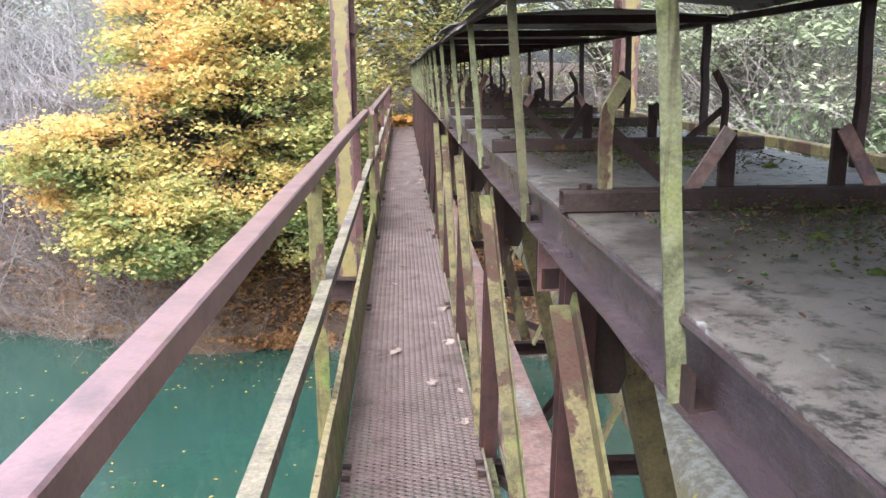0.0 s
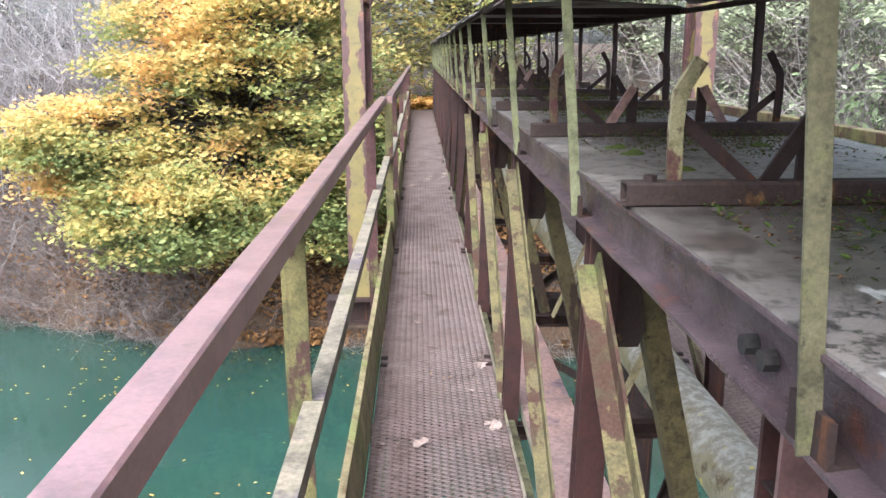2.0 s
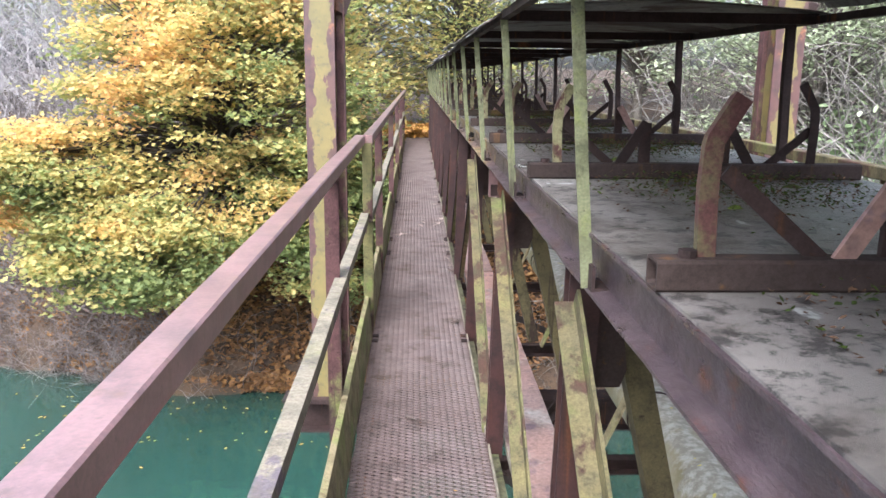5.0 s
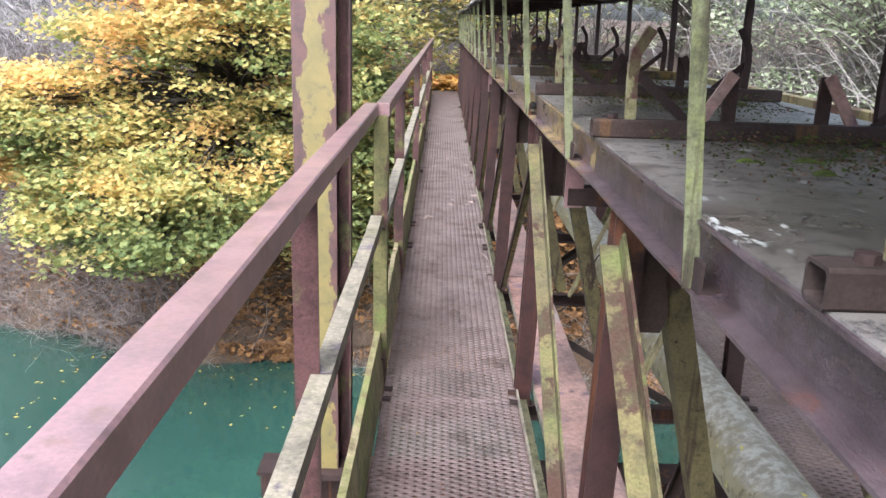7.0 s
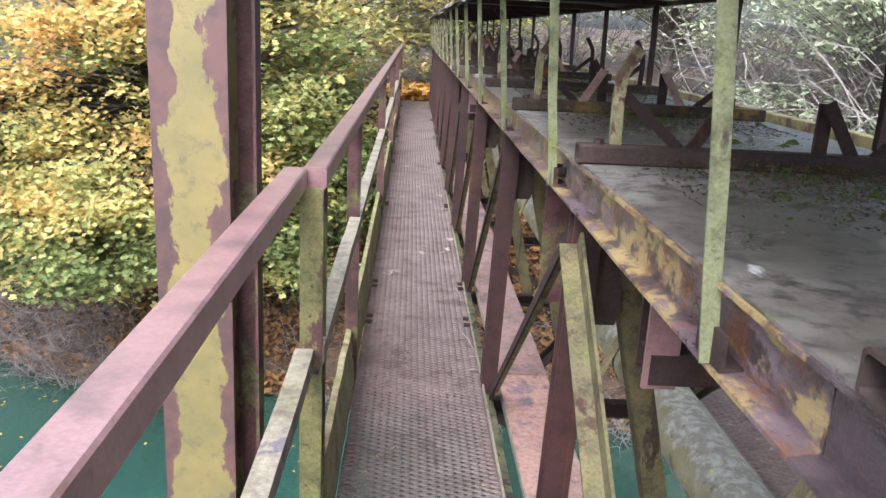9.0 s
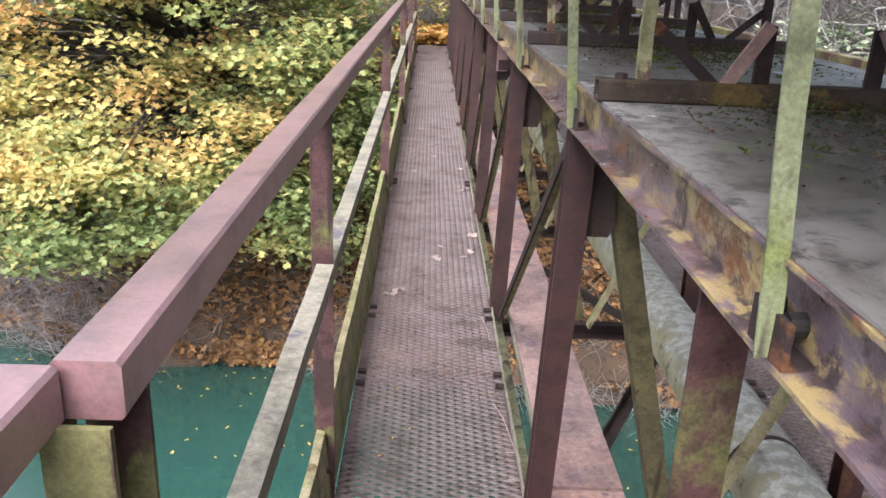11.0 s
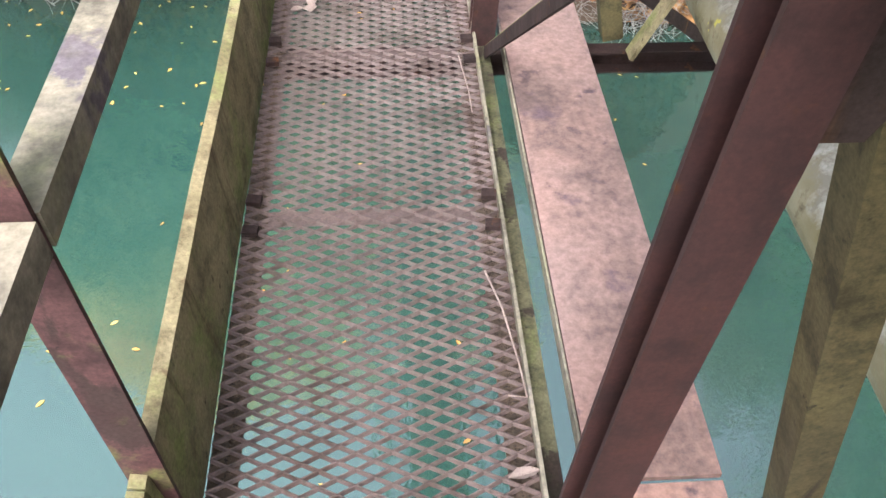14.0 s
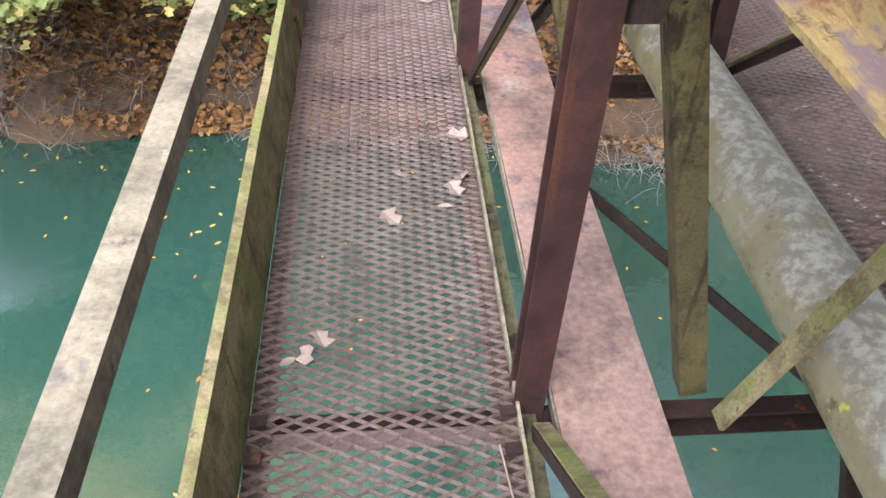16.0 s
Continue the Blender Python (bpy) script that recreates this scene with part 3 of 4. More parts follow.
# pinkish cover plates of the cable trough, beside the walkway
trough = thing("cover_plates", "pink primed steel cover plates in a row", "steel plate", "", "structure")
for a, b, dz in ((-4.5, 0.65, 0.0), (0.65, 4.91, 0.006), (4.91, 9.17, 0.0), (9.17, 13.43, 0.006), (13.43, 17.7, 0.0), (17.7, 22.9, 0.006)):
    part("plate", run([(0.352, -0.014 + dz), (0.572, -0.014 + dz), (0.572, 0.0 + dz), (0.352, 0.0 + dz)], (0, a + 0.004, 0), (0, b - 0.004, 0), cuts=12, wobble=0.004, seed=a), PLATE, trough)
    part("rim", run(rect(0.005, 0.03), (0.347, a + 0.004, -0.008), (0.347, b - 0.004, -0.008)), MID_RAIL, trough)

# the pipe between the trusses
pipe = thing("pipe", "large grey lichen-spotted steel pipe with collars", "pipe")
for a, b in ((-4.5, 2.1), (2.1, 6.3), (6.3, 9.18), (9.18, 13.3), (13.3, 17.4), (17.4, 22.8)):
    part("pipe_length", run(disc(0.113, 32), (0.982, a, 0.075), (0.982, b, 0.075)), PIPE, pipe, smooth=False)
    part("collar", run(disc(0.117, 32), (0.982, b - 0.008, 0.075), (0.982, b + 0.008, 0.075)), DARK_RUST, pipe)

# ---- the conveyor deck ----
deck = thing("conveyor_floor", "damp grey plate floor of the old conveyor", "conveyor floor", "", "structure")
edges = [-4.5] + [y + 0.0 for y in BEAMS if y > -4.4] + [23.0]
for a, b in zip(edges, edges[1:]):
    part("floor_plate", run([(0.283, 1.2070), (1.177, 1.2070), (1.177, 1.2110), (0.283, 1.2110)], (0, a + 0.001, 0), (0, b - 0.001, 0)), FLOOR, deck)


def bent_arm(x, y, z, height, reach, s):
    """An angle iron that stands up and bends over at its head."""
    sec = angle_section(0.024, 0.014, 0.004, s, 1)
    h = z + height
    return sweep(sec, [(x, y, z), (x - reach * 0.08, y, z + height * 0.6), (x, y, h - 0.006), (x + reach * 0.1, y, h + 0.006), (x + reach, y, h + abs(reach) * 1.7)])


rng = random.Random(5)
for i, y in enumerate(BEAMS):
    idler = thing("idler_frame", "rusted conveyor idler frame with bent arms on a square beam", "idler frame", "idler frames of the conveyor")
    part("crossbeam", hollow(0.046, 0.041, 0.004, (0.274, y, 1.2315), (1.165, y, 1.2315)), BEAM_YELLOW if i in (10, 14) else BEAM, idler, "" if i not in (10, 14) else "square tube with remains of yellow paint")
    # black plate set back in the open end, painted shade of the hollow
    part("tube_mouth", run(rect(0.036, 0.034), (0.345, y, 1.2315), (0.349, y, 1.2315)), SHADE_BOLT_BLACK, idler)
    lean = rng.uniform(-0.02, 0.02)
    part("arm", bent_arm(0.340 + lean * 0.5, y, 1.250, 0.150, 0.034, -1), ARM_PAINT, idler, "bent angle arm with flaking paint")
    part("arm", bent_arm(1.045, y, 1.250, 0.150, -0.04, 1), DARK_RUST, idler, "dark rusted bent arm")
    part("strut", run(rect(0.022, 0.006), (0.362, y + 0.01, 1.36), (0.495, y + 0.01, 1.246), up=(0, 1, 0)), DARK_RUST, idler)
    part("strut", run(rect(0.022, 0.006), (1.03, y + 0.01, 1.34), (0.92, y + 0.01, 1.246), up=(0, 1, 0)), DARK_RUST, idler)
    for x, s in ((0.583, 1), (0.797, -1)):
        part("bracket", run(rect(0.030, 0.010), (x, y + 0.005, 1.246), (x, y + 0.005, 1.358), up=(0, 1, 0)), DARK_RUST, idler)
        part("bracket_stay", run(rect(0.026, 0.008), (x, y - 0.005, 1.360), (x - s * 0.070, y - 0.005, 1.246), up=(0, 1, 0)), DARK_RUST if i % 2 else PLATE, idler)
    part("bolt", run(disc(0.012, 8), (0.318, y, 1.250), (0.318, y, 1.262), up=(0, 1, 0)), DARK_RUST, idler)

# the cover over the conveyor, on thin posts
cover = thing("conveyor_cover", "low rusty sheet-metal canopy on thin green posts", "canopy", "", "structure")
for i, y in enumerate(POSTS):
    part("near_post", run(angle_section(0.022, 0.020, 0.004, 1, 1), (0.291, y, 1.108), (0.247, y + 0.012 * math.sin(i * 2.3), 1.655), up=(0, 1, 0), cuts=5, wobble=0.003, seed=i), DARK_OLIVE if 2 < y < 3 else GREEN_POST, cover, "thin green angle post")
    part("far_post", run(angle_section(0.026, 0.026, 0.005, -1, 1), (1.168, y + 0.13, 1.208), (1.160, y + 0.13, 1.66), up=(0, 1, 0), cuts=5, wobble=0.006, seed=i + 50), DARK_RUST, cover, "dark thin angle post")
    part("shoe", run(angle_section(0.04, 0.045, 0.006, 1, 1), (0.281, y - 0.03, 1.1075), (0.281, y + 0.05, 1.1075)), DARK_RUST, cover)
prof = [(0.190, 1.634), (0.222, 1.656), (0.300, 1.678), (0.52, 1.690), (0.73, 1.698), (0.94, 1.690), (1.14, 1.676), (1.215, 1.668), (1.230, 1.652)]
for i, (a, b) in enumerate(zip(POSTS, POSTS[1:])):
    bm = bmesh.new()
    rows = []
    for k in range(7):
        y = a - 0.03 + (b - a + 0.06) * k / 6
        sag = 0.012 * math.sin(i * 1.9) + (0.030 if i % 2 else 0.0)
        rows.append([(x, y, z + sag + 0.014 * noise.noise(Vector((x * 6, y * 3.1, i * 4.0)))) for x, z in prof])
    top = [[bm.verts.new(p) for p in r] for r in rows]
    low = [[bm.verts.new((p[0], p[1], p[2] - 0.004)) for p in r] for r in rows]
    for lay in (top, low):
        for r, s in zip(lay, lay[1:]):
            for j in range(len(prof) - 1):
                bm.faces.new((r[j], r[j + 1], s[j + 1], s[j]))
    for j in range(len(prof) - 1):
        bm.faces.new((top[0][j], top[0][j + 1], low[0][j + 1], low[0][j]))
        bm.faces.new((top[-1][j], top[-1][j + 1], low[-1][j + 1], low[-1][j]))
    for k in range(6):
        bm.faces.new((top[k][0], top[k + 1][0], low[k + 1][0], low[k][0]))
        bm.faces.new((top[k][-1], top[k + 1][-1], low[k + 1][-1], low[k][-1]))
    part("roof_sheet", bm, ROOF, cover, "thin rusty roof sheet")
    part("roof_rib", run(rect(0.94, 0.03), (0.72, a, 1.652), (0.72, a + 0.03, 1.652)), DARK_RUST, cover)
for x in (0.238, 1.195):
    part("eave_rail", run(rect(0.022, 0.022), (x, START, 1.650), (x, END, 1.650)), DARK_RUST, cover)

# ---- the portal columns ----
for s, x in ((-1, -0.537), (1, 2 * AXIS + 0.537)):
    col = thing("column", "tall steel column with peeling yellow paint over red primer", "column", "portal columns of the bridge")
    part("shaft", run(i_section(0.160, 0.15, 0.013), (0, 0, -0.36), (0, 0, 5.2), up=(0, 1, 0), cuts=8), COLUMN, col).location = (x, 7.66, 0)
    part("side_angle", run(angle_section(0.050, 0.060, 0.007, s, 1), (x - s * 0.128, 7.69, -0.36), (x - s * 0.128, 7.69, 5.2), up=(0, -1, 0), cuts=8), RAIL_POST_RED, col, "dull red angle beside the column")
    part("base_plate", run(rect(0.28, 0.26), (x, 7.66, -0.385), (x, 7.66, -0.36), up=(0, 1, 0)), DARK_RUST, col)
    part("spotlight", run(rect(0.10, 0.03, 0.008), (x + 0.078, 7.66, 1.86), (x + 0.15, 7.66, 1.83), up=(0, 1, 0)), DARK_RUST, col, "small dark lamp bracket")
tagged(part("cross_head", run(i_section(0.16, 0.2, 0.014), (-0.8, 7.66, -0.485), (2 * AXIS + 0.8, 7.66, -0.485)), DARK_RUST, None), "dark steel cross head beam below the bridge", "beam", kind="structure")
for x in (-0.2, 2 * AXIS + 0.2):
    pier = thing("pier", "round rusty steel pier standing in the river", "pier", "piers of the bridge", "structure")
    part("pile", run(disc(0.16, 20), (x, 7.66, WATER_Z - 1.0), (x, 7.66, -0.585), up=(0, 1, 0)), DARK_RUST, pier)

# ---- plants ----


def tube_path(verts, faces, pts, r0, r1, n=5):
    """A tapered tube through the points, into the lists."""
    base = len(verts)
    for i, p in enumerate(pts):
        q = pts[min(i + 1, len(pts) - 1)] - pts[max(i - 1, 0)]
        q = q.normalized() if q.length > 1e-6 else Vector((0, 0, 1))
        a = q.cross(Vector((0.31, 0.17, 0.93))).normalized()
        b = q.cross(a)
        r = r0 + (r1 - r0) * i / (len(pts) - 1)
        for k in range(n):
            th = math.tau * k / n
            verts.append(p + a * (r * math.cos(th)) + b * (r * math.sin(th)))
    for i in range(len(pts) - 1):
        for k in range(n):
            s, e = base + i * n, base + (i + 1) * n
            faces.append((s + k, s + (k + 1) % n, e + (k + 1) % n, e + k))


def wander(rng, p, d, length, steps, bend, lift=0.0):
    pts = [Vector(p)]
    d = Vector(d).normalized()
    for _ in range(steps):
        d = (d + bend * Vector((rng.gauss(0, 1), rng.gauss(0, 1), rng.gauss(0, 1) + lift))).normalized()
        pts.append(pts[-1] + d * (length / steps))
    return pts


def list_mesh(name, verts, faces, material, tones=None, smooth=False):
    me = bpy.data.meshes.new(name)
    me.from_pydata([tuple(v) for v in verts], [], faces)
    me.materials.append(material)
    if tones is not None:
        at = me.attributes.new("tone", "FLOAT", "POINT")
        at.data.foreach_set("value", np.array(tones, dtype=np.float32))
    if smooth:
        me.shade_smooth()
    return me


STAR = [(0.0, -0.45), (0.5, -0.20), (0.24, 0.05), (0.40, 0.36), (0.0, 0.55), (-0.40, 0.36), (-0.24, 0.05), (-0.5, -0.20)]
OVAL = [(0.0, -0.5), (0.22, -0.1), (0.16, 0.25), (0.0, 0.5), (-0.16, 0.25), (-0.22, -0.1)]


def leaf(verts, faces, tones, rng, p, size, shape, tone, flat=0.55):
    """One leaf, more or less level, folded a little along its midrib."""
    n = Vector((rng.gauss(0, flat), rng.gauss(0, flat), 1)).normalized()
    a = n.cross(Vector((rng.uniform(-1, 1), rng.uniform(-1, 1), 0.1))).normalized()
    b = n.cross(a)
    k = len(verts)
    verts.append(p - n * size * 0.06)
    for u, v in shape:
        verts.append(p + a * (u * size) + b * (v * size) + n * (abs(u) * size * 0.25))
    m = len(shape)
    faces.extend((k, k + 1 + i, k + 1 + (i + 1) % m) for i in range(m))
    tones.extend([tone] * (m + 1))


def tree(name, label, base, top, trunk_r, clumps, leaves, size, shape, material, seed, tone_of, spread=0.42, flat=0.55, group=""):
    """A tree with a trunk, limbs to each clump, and leaves about the clumps."""
    rng = random.Random(seed)
    t = thing(name, label, "tree", group)
    base, top = Vector(base), Vector(top)
    verts, faces = [], []
    axis = [base.lerp(top, i / 8) + 0.12 * noise.noise_vector(Vector((seed, i * 0.6, 0))) * i / 3 for i in range(9)]
    tube_path(verts, faces, axis, trunk_r, trunk_r * 0.25, 9)
    part("trunk", list_mesh("trunk", verts, faces, BARK, smooth=True), None, t)
    verts, faces = [], []
    lv, lf, lt = [], [], []
    for c in clumps:
        c = Vector(c)
        h = min(max((c.z - base.z) * 0.55 / max(0.1, top.z - base.z), 0.08), 0.95)
        s = axis[int(h * 8)].lerp(axis[min(8, int(h * 8) + 1)], h * 8 % 1)
        mid = s.lerp(c, 0.5) + Vector((rng.uniform(-0.3, 0.3), rng.uniform(-0.3, 0.3), rng.uniform(0.0, 0.5)))
        pts = [s, s.lerp(mid, 0.6) + Vector((0, 0, 0.1)), mid, mid.lerp(c, 0.6), c]
        tube_path(verts, faces, pts, max(0.012, trunk_r * 0.16), 0.006, 4)
        tone = tone_of(c, rng)
        for _ in range(leaves):
            o = Vector((rng.gauss(0, spread), rng.gauss(0, spread), rng.gauss(0, spread * 0.30)))
            leaf(lv, lf, lt, rng, c + o, size * rng.uniform(0.6, 1.25), shape, min(1.0, max(0.0, tone + rng.gauss(0, 0.10))), flat)
    part("branchwork", list_mesh("branchwork", verts, faces, BARK), None, t)
    part("crown", list_mesh("crown", lv, lf, material, lt), None, t)
    return t


def cloud(rng, centre, radii, count, shell=0.55):
    out = []
    while len(out) < count:
        v = Vector((rng.uniform(-1, 1), rng.uniform(-1, 1), rng.uniform(-1, 1)))
        if shell < v.length < 1 and noise.noise(v * 3.0 + Vector(centre)) > -0.01:
            out.append((centre[0] + v.x * radii[0], centre[1] + v.y * radii[1], centre[2] + v.z * radii[2]))
    return out


def maple_tone(c, rng):
    up = (c.z + 3.4) / 6.0
    n = noise.noise(c * 0.85 + Vector((4.0, 0, 0)))
    return 0.10 + 0.34 * up + 0.62 * n - 0.05 * (c.x + 4) + rng.gauss(0, 0.05)


rng = random.Random(11)
main = cloud(rng, (-4.0, 20.0, 1.3), (3.1, 2.5, 4.3), 540, 0.35)
main += cloud(rng, (-7.1, 18.8, -0.4), (1.9, 1.4, 1.1), 110, 0.2)
main += cloud(rng, (-5.2, 18.2, -1.8), (2.1, 1.3, 1.2), 130, 0.2)
main += cloud(rng, (-1.9, 19.8, -1.2), (1.3, 1.5, 2.2), 110, 0.2)
tree("maple_tree", "large maple in yellow and green autumn leaf over the water", (-4.4, 22.0, bank(-4.4, 22.0) - 0.2), (-4.2, 20.6, 5.0), 0.26, main, 105, 0.102, STAR, MAPLE, 3, maple_tone, 0.31, 0.55)
more = cloud(rng, (-1.6, 25.8, 3.4), (2.6, 2.5, 3.8), 230, 0.3) + cloud(rng, (-5.0, 25.5, 6.5), (4.5, 2.5, 3.2), 110, 0.3)
# high sparse clumps, unseen themselves, added to break up the sky's reflection
for bx, by, bz, w, h, n in ((-7.5, 24.0, 8.5, 3.5, 3.0, 90), (-2.0, 24.0, 9.5, 3.0, 3.5, 90), (2.5, 25.0, 9.5, 2.6, 3.6, 90), (-11.0, 25.0, 7.0, 2.5, 2.5, 50)):
    more += cloud(rng, (bx, by, bz), (w, 1.8, h), n, 0.05)
tree("ash_tree", "tall yellow-green tree behind the maple", (-2.2, 26.0, bank(-2.2, 26) - 0.2), (-2.4, 26.0, 8.5), 0.2, more, 42, 0.20, OVAL, MAPLE, 4, lambda c, r: 0.30 + 0.25 * noise.noise(c * 0.5), 0.38)
over = cloud(rng, (0.9, 27.5, 3.6), (3.2, 2.6, 3.6), 240, 0.2)
tree("path_tree", "yellow-green tree where the bridge meets the bank", (1.6, 28.5, bank(1.6, 28.5) - 0.2), (1.2, 28.0, 7.5), 0.2, over, 34, 0.17, OVAL, MAPLE, 6, lambda c, r: 0.24 + 0.2 * noise.noise(c * 0.6), 0.42)

# grey-green trees on the other bank
for k, (x, y, w, h, s) in enumerate(((9.5, 13.5, 3.2, 4.0, 21), (8.5, 20.5, 3.4, 4.2, 22), (13.5, 17.5, 3.5, 4.6, 23), (6.5, 27.0, 3.4, 4.2, 24), (12.0, 26.0, 4.0, 5.0, 25), (10.5, 7.0, 3.0, 4.0, 26))):
    z = bank(x, y)
    cl = cloud(rng, (x, y, z + h * 1.05), (w, w * 0.9, h * 0.95), 240, 0.2)
    tree("willow_tree", "grey-green thinly leaved tree on the bank", (x, y, z - 0.2), (x + 0.3, y, z + h * 1.7), 0.17, cl, 60, 0.15, OVAL, GREY_GREEN, s, lambda c, r: 0.32 + 0.4 * noise.noise(c * 0.7), 0.42, group="trees of the far bank")


def twigs(name, label, category, spots, count, length, material, seed, r=0.012, droop=0.0, kind="stuff"):
    """A thicket of bare stems that fork."""
    rng = random.Random(seed)
    verts, faces = [], []
    for x, y, w, h in spots:
        for _ in range(count):
            px, py = x + rng.gauss(0, w * 0.5), y + rng.gauss(0, w * 0.4)
            p = Vector((px, py, bank(px, py) - 0.1))
            d = Vector((rng.gauss(0, 0.45), rng.gauss(0, 0.45) - 0.1, 1))
            main_stem = wander(rng, p, d, h * rng.uniform(0.5, 1.1), 6, 0.16, -droop)
            tube_path(verts, faces, main_stem, r * rng.uniform(0.7, 1.3), r * 0.35, 3)
            for _ in range(5):
                q = main_stem[rng.randint(1, 6)]
                side = wander(rng, q, (rng.gauss(0, 1), rng.gauss(0, 1), rng.gauss(0.3, 0.5)), length * rng.uniform(0.4, 1.0), 4, 0.25, -droop)
                tube_path(verts, faces, side, r * 0.5, r * 0.2, 3)
    ob = part(name, list_mesh(name, verts, faces, material), None, None)
    return tagged(ob, label, category, kind=kind)


low = [(x, shore(x) + 0.8 + 0.5 * math.sin(x * 1.3), 1.4, 1.7) for x in (-15.5, -14.5, -13.5, -12.2, -11, -9.8, -8.6, -7.5, -6.4, -5.2)]
low += [(x, shore(x) + 0.35, 0.9, 1.1) for x in (-14, -12.7, -11.5, -10.3, -9.2, -8, -7, -6)]
low += [(x, shore(x) + 2.3, 1.6, 2.0) for x in (-15, -13, -11.5, -10, -8.5, -7)]
twigs("bank_thicket", "tangled brown-grey bare thicket on the water's edge", "thicket", low, 130, 1.0, BRUSH, 31, 0.011, 0.25)
high = [(x, 26.5 + 2.2 * math.sin(x * 1.7), 2.0, 5.8) for x in (-22, -20, -18, -16.5, -15, -13.5, -12, -10.5, -9, -7.5)]
twigs("bare_saplings", "pale grey bare saplings behind the bank", "saplings", high, 110, 1.8, TWIG, 32, 0.016)
side = [(x, y, 1.6, 4.2) for x, y in ((7.5, 10.5), (7.8, 15.5), (8.5, 18), (7.2, 22), (10.5, 22.5), (9.5, 29), (4.5, 31), (7.4, 6.5))]
twigs("side_saplings", "grey bare branches among the trees of the far bank", "saplings", side, 55, 1.7, SIDE_TWIG, 33, 0.018, 0.12)

roots = [(x, shore(x) - 0.2, 0.8, 0.7) for x in (-1.5, -0.4, 0.7, 1.8, 2.9, 4.0)]
twigs("bank_roots", "pale tangled roots and fallen branches at the waterline", "roots", roots, 60, 0.9, SIDE_TWIG, 34, 0.012, 0.5)

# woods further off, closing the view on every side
# trees at negative y are out of view, added only for reflections
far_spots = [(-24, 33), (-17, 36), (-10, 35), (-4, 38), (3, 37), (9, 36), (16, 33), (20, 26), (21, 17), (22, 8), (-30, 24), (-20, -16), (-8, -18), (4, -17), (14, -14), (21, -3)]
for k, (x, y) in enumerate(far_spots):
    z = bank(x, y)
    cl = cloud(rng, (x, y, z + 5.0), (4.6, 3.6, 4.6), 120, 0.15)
    tree("far_tree", "grey-green tree of the wood behind, haze painted into its leaf colour", (x, y, z - 0.2), (x, y, z + 8.5), 0.22, cl, 34, 0.34, OVAL, PALE_GREEN, 60 + k, lambda c, r: 0.45 + 0.35 * noise.noise(c * 0.4), 0.6, group="trees of the wood")

# leaves on the bank, on the water and at the end of the bridge


def scatter(name, label, category, count, place_of, size, shape, material, seed, tone, flat=0.35):
    rng = random.Random(seed)
    v, f, tn = [], [], []
    for _ in range(count):
        leaf(v, f, tn, rng, place_of(rng), size * rng.uniform(0.6, 1.3), shape, tone + rng.gauss(0, 0.12), flat)
    return tagged(part(name, list_mesh(name, v, f, material, tn), None, None), label, category, kind="stuff")


def on_bank(r):
    x = r.uniform(-7, 5.0) if r.random() < 0.75 else r.uniform(-15, -6)
    y = shore(x) - 0.3 + abs(r.gauss(0, 1.5))
    return Vector((x, y, max(bank(x, y), WATER_Z) + r.uniform(0.03, 0.38)))


scatter("leaf_litter", "brown and ochre fallen leaves covering the bank", "leaves", 30000, on_bank, 0.13, STAR, BANK_LITTER, 41, 0.34, 0.6)


def on_water(r):
    if r.random() < 0.35:
        return Vector((r.uniform(-9, 3), r.uniform(17.0, 20.0), WATER_Z + 0.006))
    return Vector((r.uniform(-8, 4), r.uniform(0, 20), WATER_Z + 0.006))


scatter("floating_leaves", "small pale leaves floating on the river", "leaves", 340, on_water, 0.085, OVAL, LITTER, 42, 0.55, 0.05)
scatter("leaf_heap", "heap of orange leaves at the end of the walkway", "leaves", 1500, lambda r: Vector((r.gauss(0, 0.35), 22.6 + abs(r.gauss(0, 1.4)), 0.03 + r.uniform(0, 0.16))), 0.13, STAR, LITTER, 43, 0.45, 0.5)
BUSH = [(8.0, 9.0), (8.6, 11.5), (7.6, 13.5), (9.4, 15.0), (8.0, 17.5), (8.4, 5.5), (7.8, 20.0)]


def in_bush(r):
    x, y = BUSH[r.randrange(len(BUSH))]
    x, y = x + r.gauss(0, 0.8), y + r.gauss(0, 0.9)
    return Vector((x, y, bank(x, y) + abs(r.gauss(0, 0.7))))


scatter("green_undergrowth", "bright green leafy undergrowth on the far bank", "undergrowth", 6000, in_bush, 0.24, OVAL, BRIGHT_GREEN, 44, 0.3, 0.7)

# dry leaves lying on the walkway
rng = random.Random(9)
spots = [(-0.046, 6.46), (-0.08, 4.50), (0.10, 4.05), (0.23, 3.95), (0.225, 3.61), (-0.235, 4.50), (0.205, 4.66), (0.215, 5.28), (-0.09, 5.91), (0.15, 4.99), (0.22, 4.63), (0.218, 7.85), (0.245, 9.19), (0.20, 11.19), (0.225, 11.24), (0.196, 12.40), (0.05, 11.26), (0.235, 11.45), (0.17, 11.11), (0.023, 11.07), (-0.205, 10.585), (-0.165, 10.60), (-0.135, 10.645), (0.02, 13.4), (-0.1, 14.5), (0.21, 13.0), (0.2, 15.5), (-0.12, 12.9)]
for x, y in spots:
    v, f, tn = [], [], []
    leaf(v, f, tn, rng, Vector((0, 0, 0)), rng.uniform(0.042, 0.070), STAR if rng.random() < 0.7 else OVAL, 0.5, 0.25)
    ob = part("dry_leaf", list_mesh("dry_leaf", v, f, PALE_LEAF), None, None)
    ob.location = (x, y, 0.008)
    tagged(ob, "pale curled dry leaf lying on the grating", "leaf", "dry leaves on the walkway")
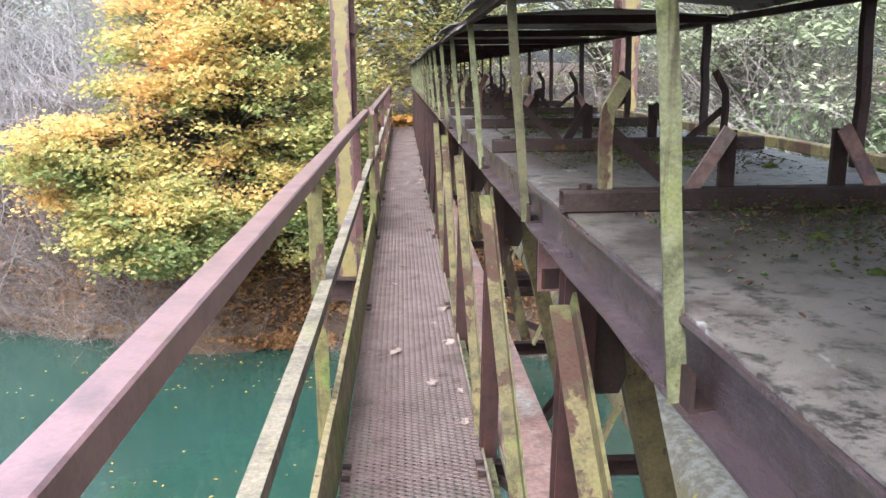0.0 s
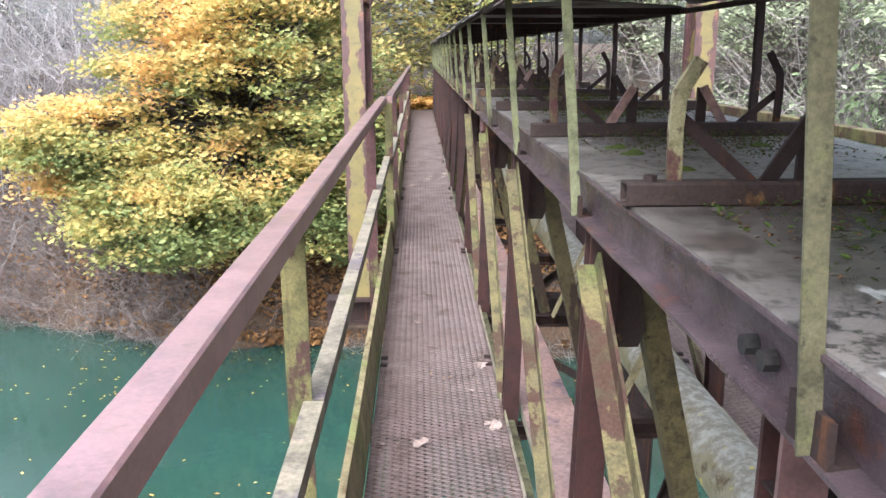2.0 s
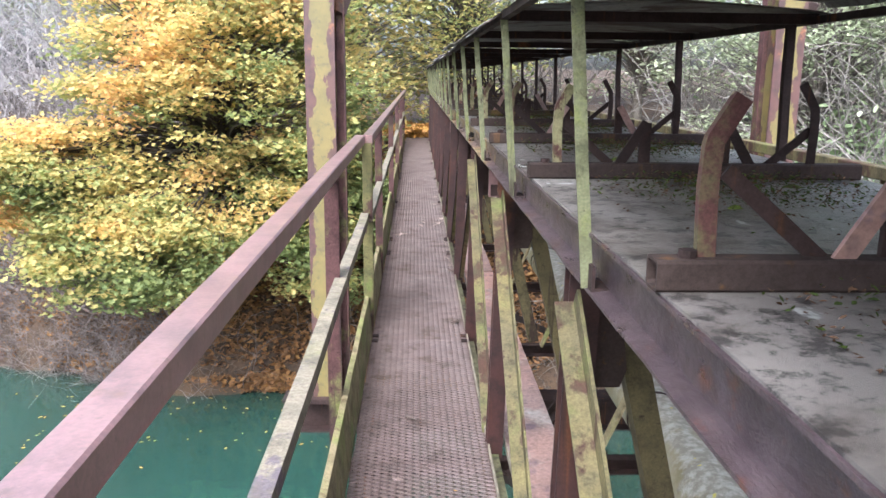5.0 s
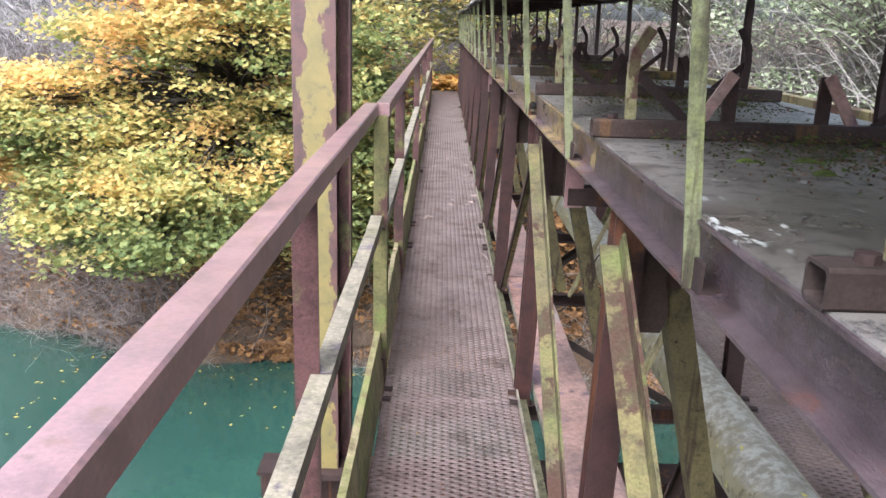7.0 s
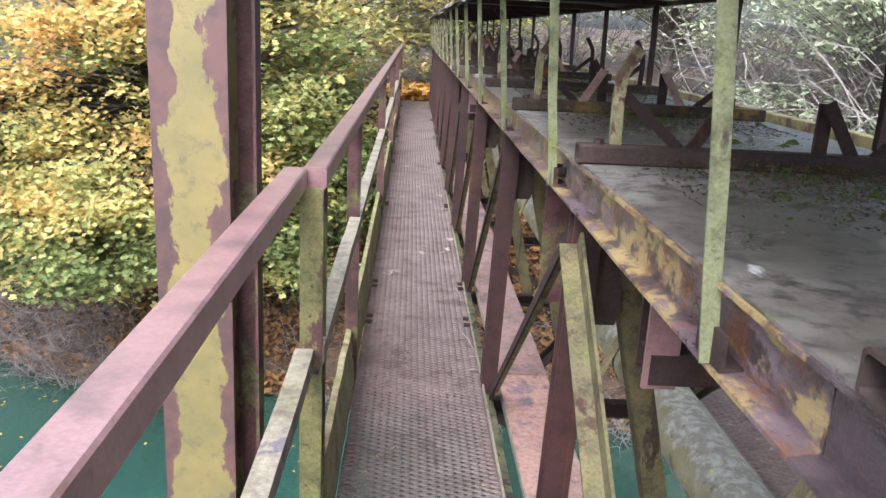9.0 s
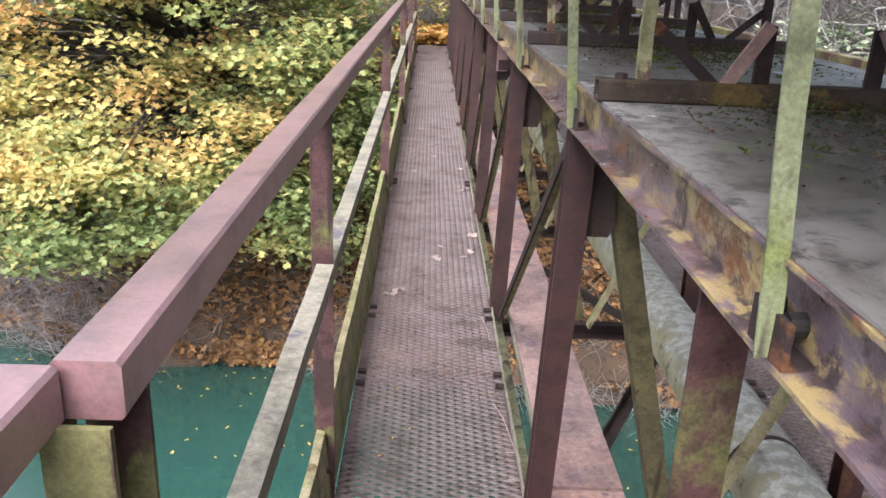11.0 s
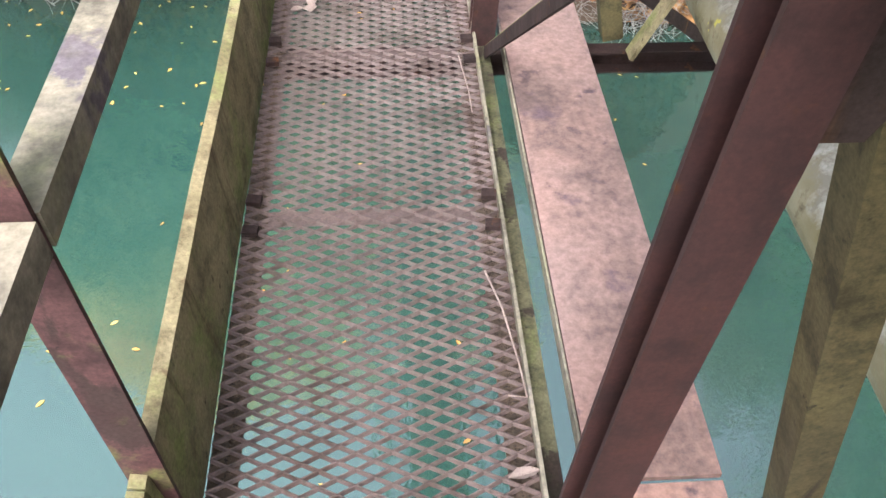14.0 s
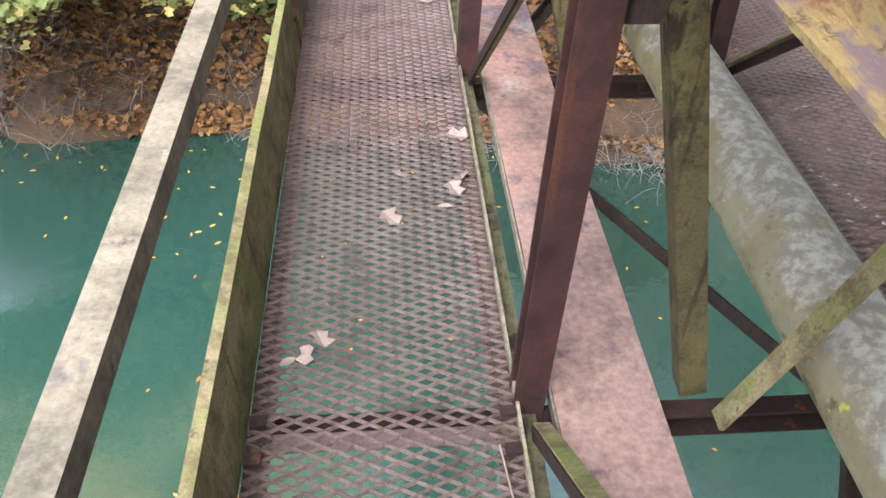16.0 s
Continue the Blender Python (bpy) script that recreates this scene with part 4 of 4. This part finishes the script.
for pts in (((0.222, 9.62, 0.012), (0.245, 9.52, 0.02), (0.262, 9.40, 0.014), (0.268, 9.33, 0.012), (0.235, 9.335, 0.012)), ((0.225, 10.35, 0.01), (0.238, 10.2, 0.014), (0.24, 10.12, 0.01))):
    v, f = [], []
    tube_path(v, f, [Vector(p) for p in pts], 0.0022, 0.0015, 6)
    tagged(part("twig", list_mesh("twig", v, f, PALE_LEAF), None, None), "pale dry twig lying on the grating", "twig", "twigs on the walkway")

# moss and mould along the beams on the conveyor floor


def mound(cx, cy, rx, ry, h, seed, material, name, label, category, group):
    bm = bmesh.new()
    rings, seg = 6, 20
    centre = bm.verts.new((0, 0, h * 0.8))
    prev = None
    for i in range(1, rings + 1):
        q = i / rings
        ring = []
        for k in range(seg):
            th = math.tau * k / seg
            e = 1 + 0.45 * noise.noise(Vector((math.cos(th) * 1.6, math.sin(th) * 1.6, seed)))
            x, y = rx * q * e * math.cos(th), ry * q * e * math.sin(th)
            z = h * (1 - q * q) * (0.7 + 0.9 * noise.noise(Vector((x * 22, y * 22, seed)))) if i < rings else -0.004
            ring.append(bm.verts.new((x, y, z)))
        for k in range(seg):
            if prev is None:
                bm.faces.new((centre, ring[k], ring[(k + 1) % seg]))
            else:
                bm.faces.new((prev[k], ring[k], ring[(k + 1) % seg], prev[(k + 1) % seg]))
        prev = ring
    ob = part(name, bm, material, None, smooth=True)
    ob.location = (cx, cy, 1.2095)
    tagged(ob, label, category, group)



def crumbs(name, label, category, count, size, material, seed, tone, hump):
    """Rotted leaf crumbs gathered before the beams of the conveyor floor."""
    def at(r):
        y = BEAMS[r.randrange(len(BEAMS))]
        x = min(1.08, max(0.40, r.gauss(0.78, 0.18)))
        d = abs(r.gauss(0, 0.24)) + 0.03
        return Vector((x, y - d, 1.213 + hump * max(0, 1 - d / 0.25) * r.random()))
    return scatter(name, label, category, count, at, size, OVAL, material, seed, tone, 0.5)


crumbs("leaf_crumbs", "dark rotted leaf crumbs on the conveyor floor", "debris", 26000, 0.010, BANK_LITTER, 51, -0.05, 0.03)
crumbs("moss_tufts", "tufts of green moss on the conveyor floor", "moss", 16000, 0.013, MOSS_TUFT, 52, 0.0, 0.03)
rng = random.Random(17)
for i, y in enumerate(BEAMS):
    for k in range(5):
        mound(rng.uniform(0.45, 1.0), y - rng.uniform(0.15, 0.8), rng.uniform(0.012, 0.035), rng.uniform(0.010, 0.025), rng.uniform(0.010, 0.020), i * 5 + k, MOSS, "moss_clump", "small cushion of green moss on the floor", "moss", "moss on the conveyor")
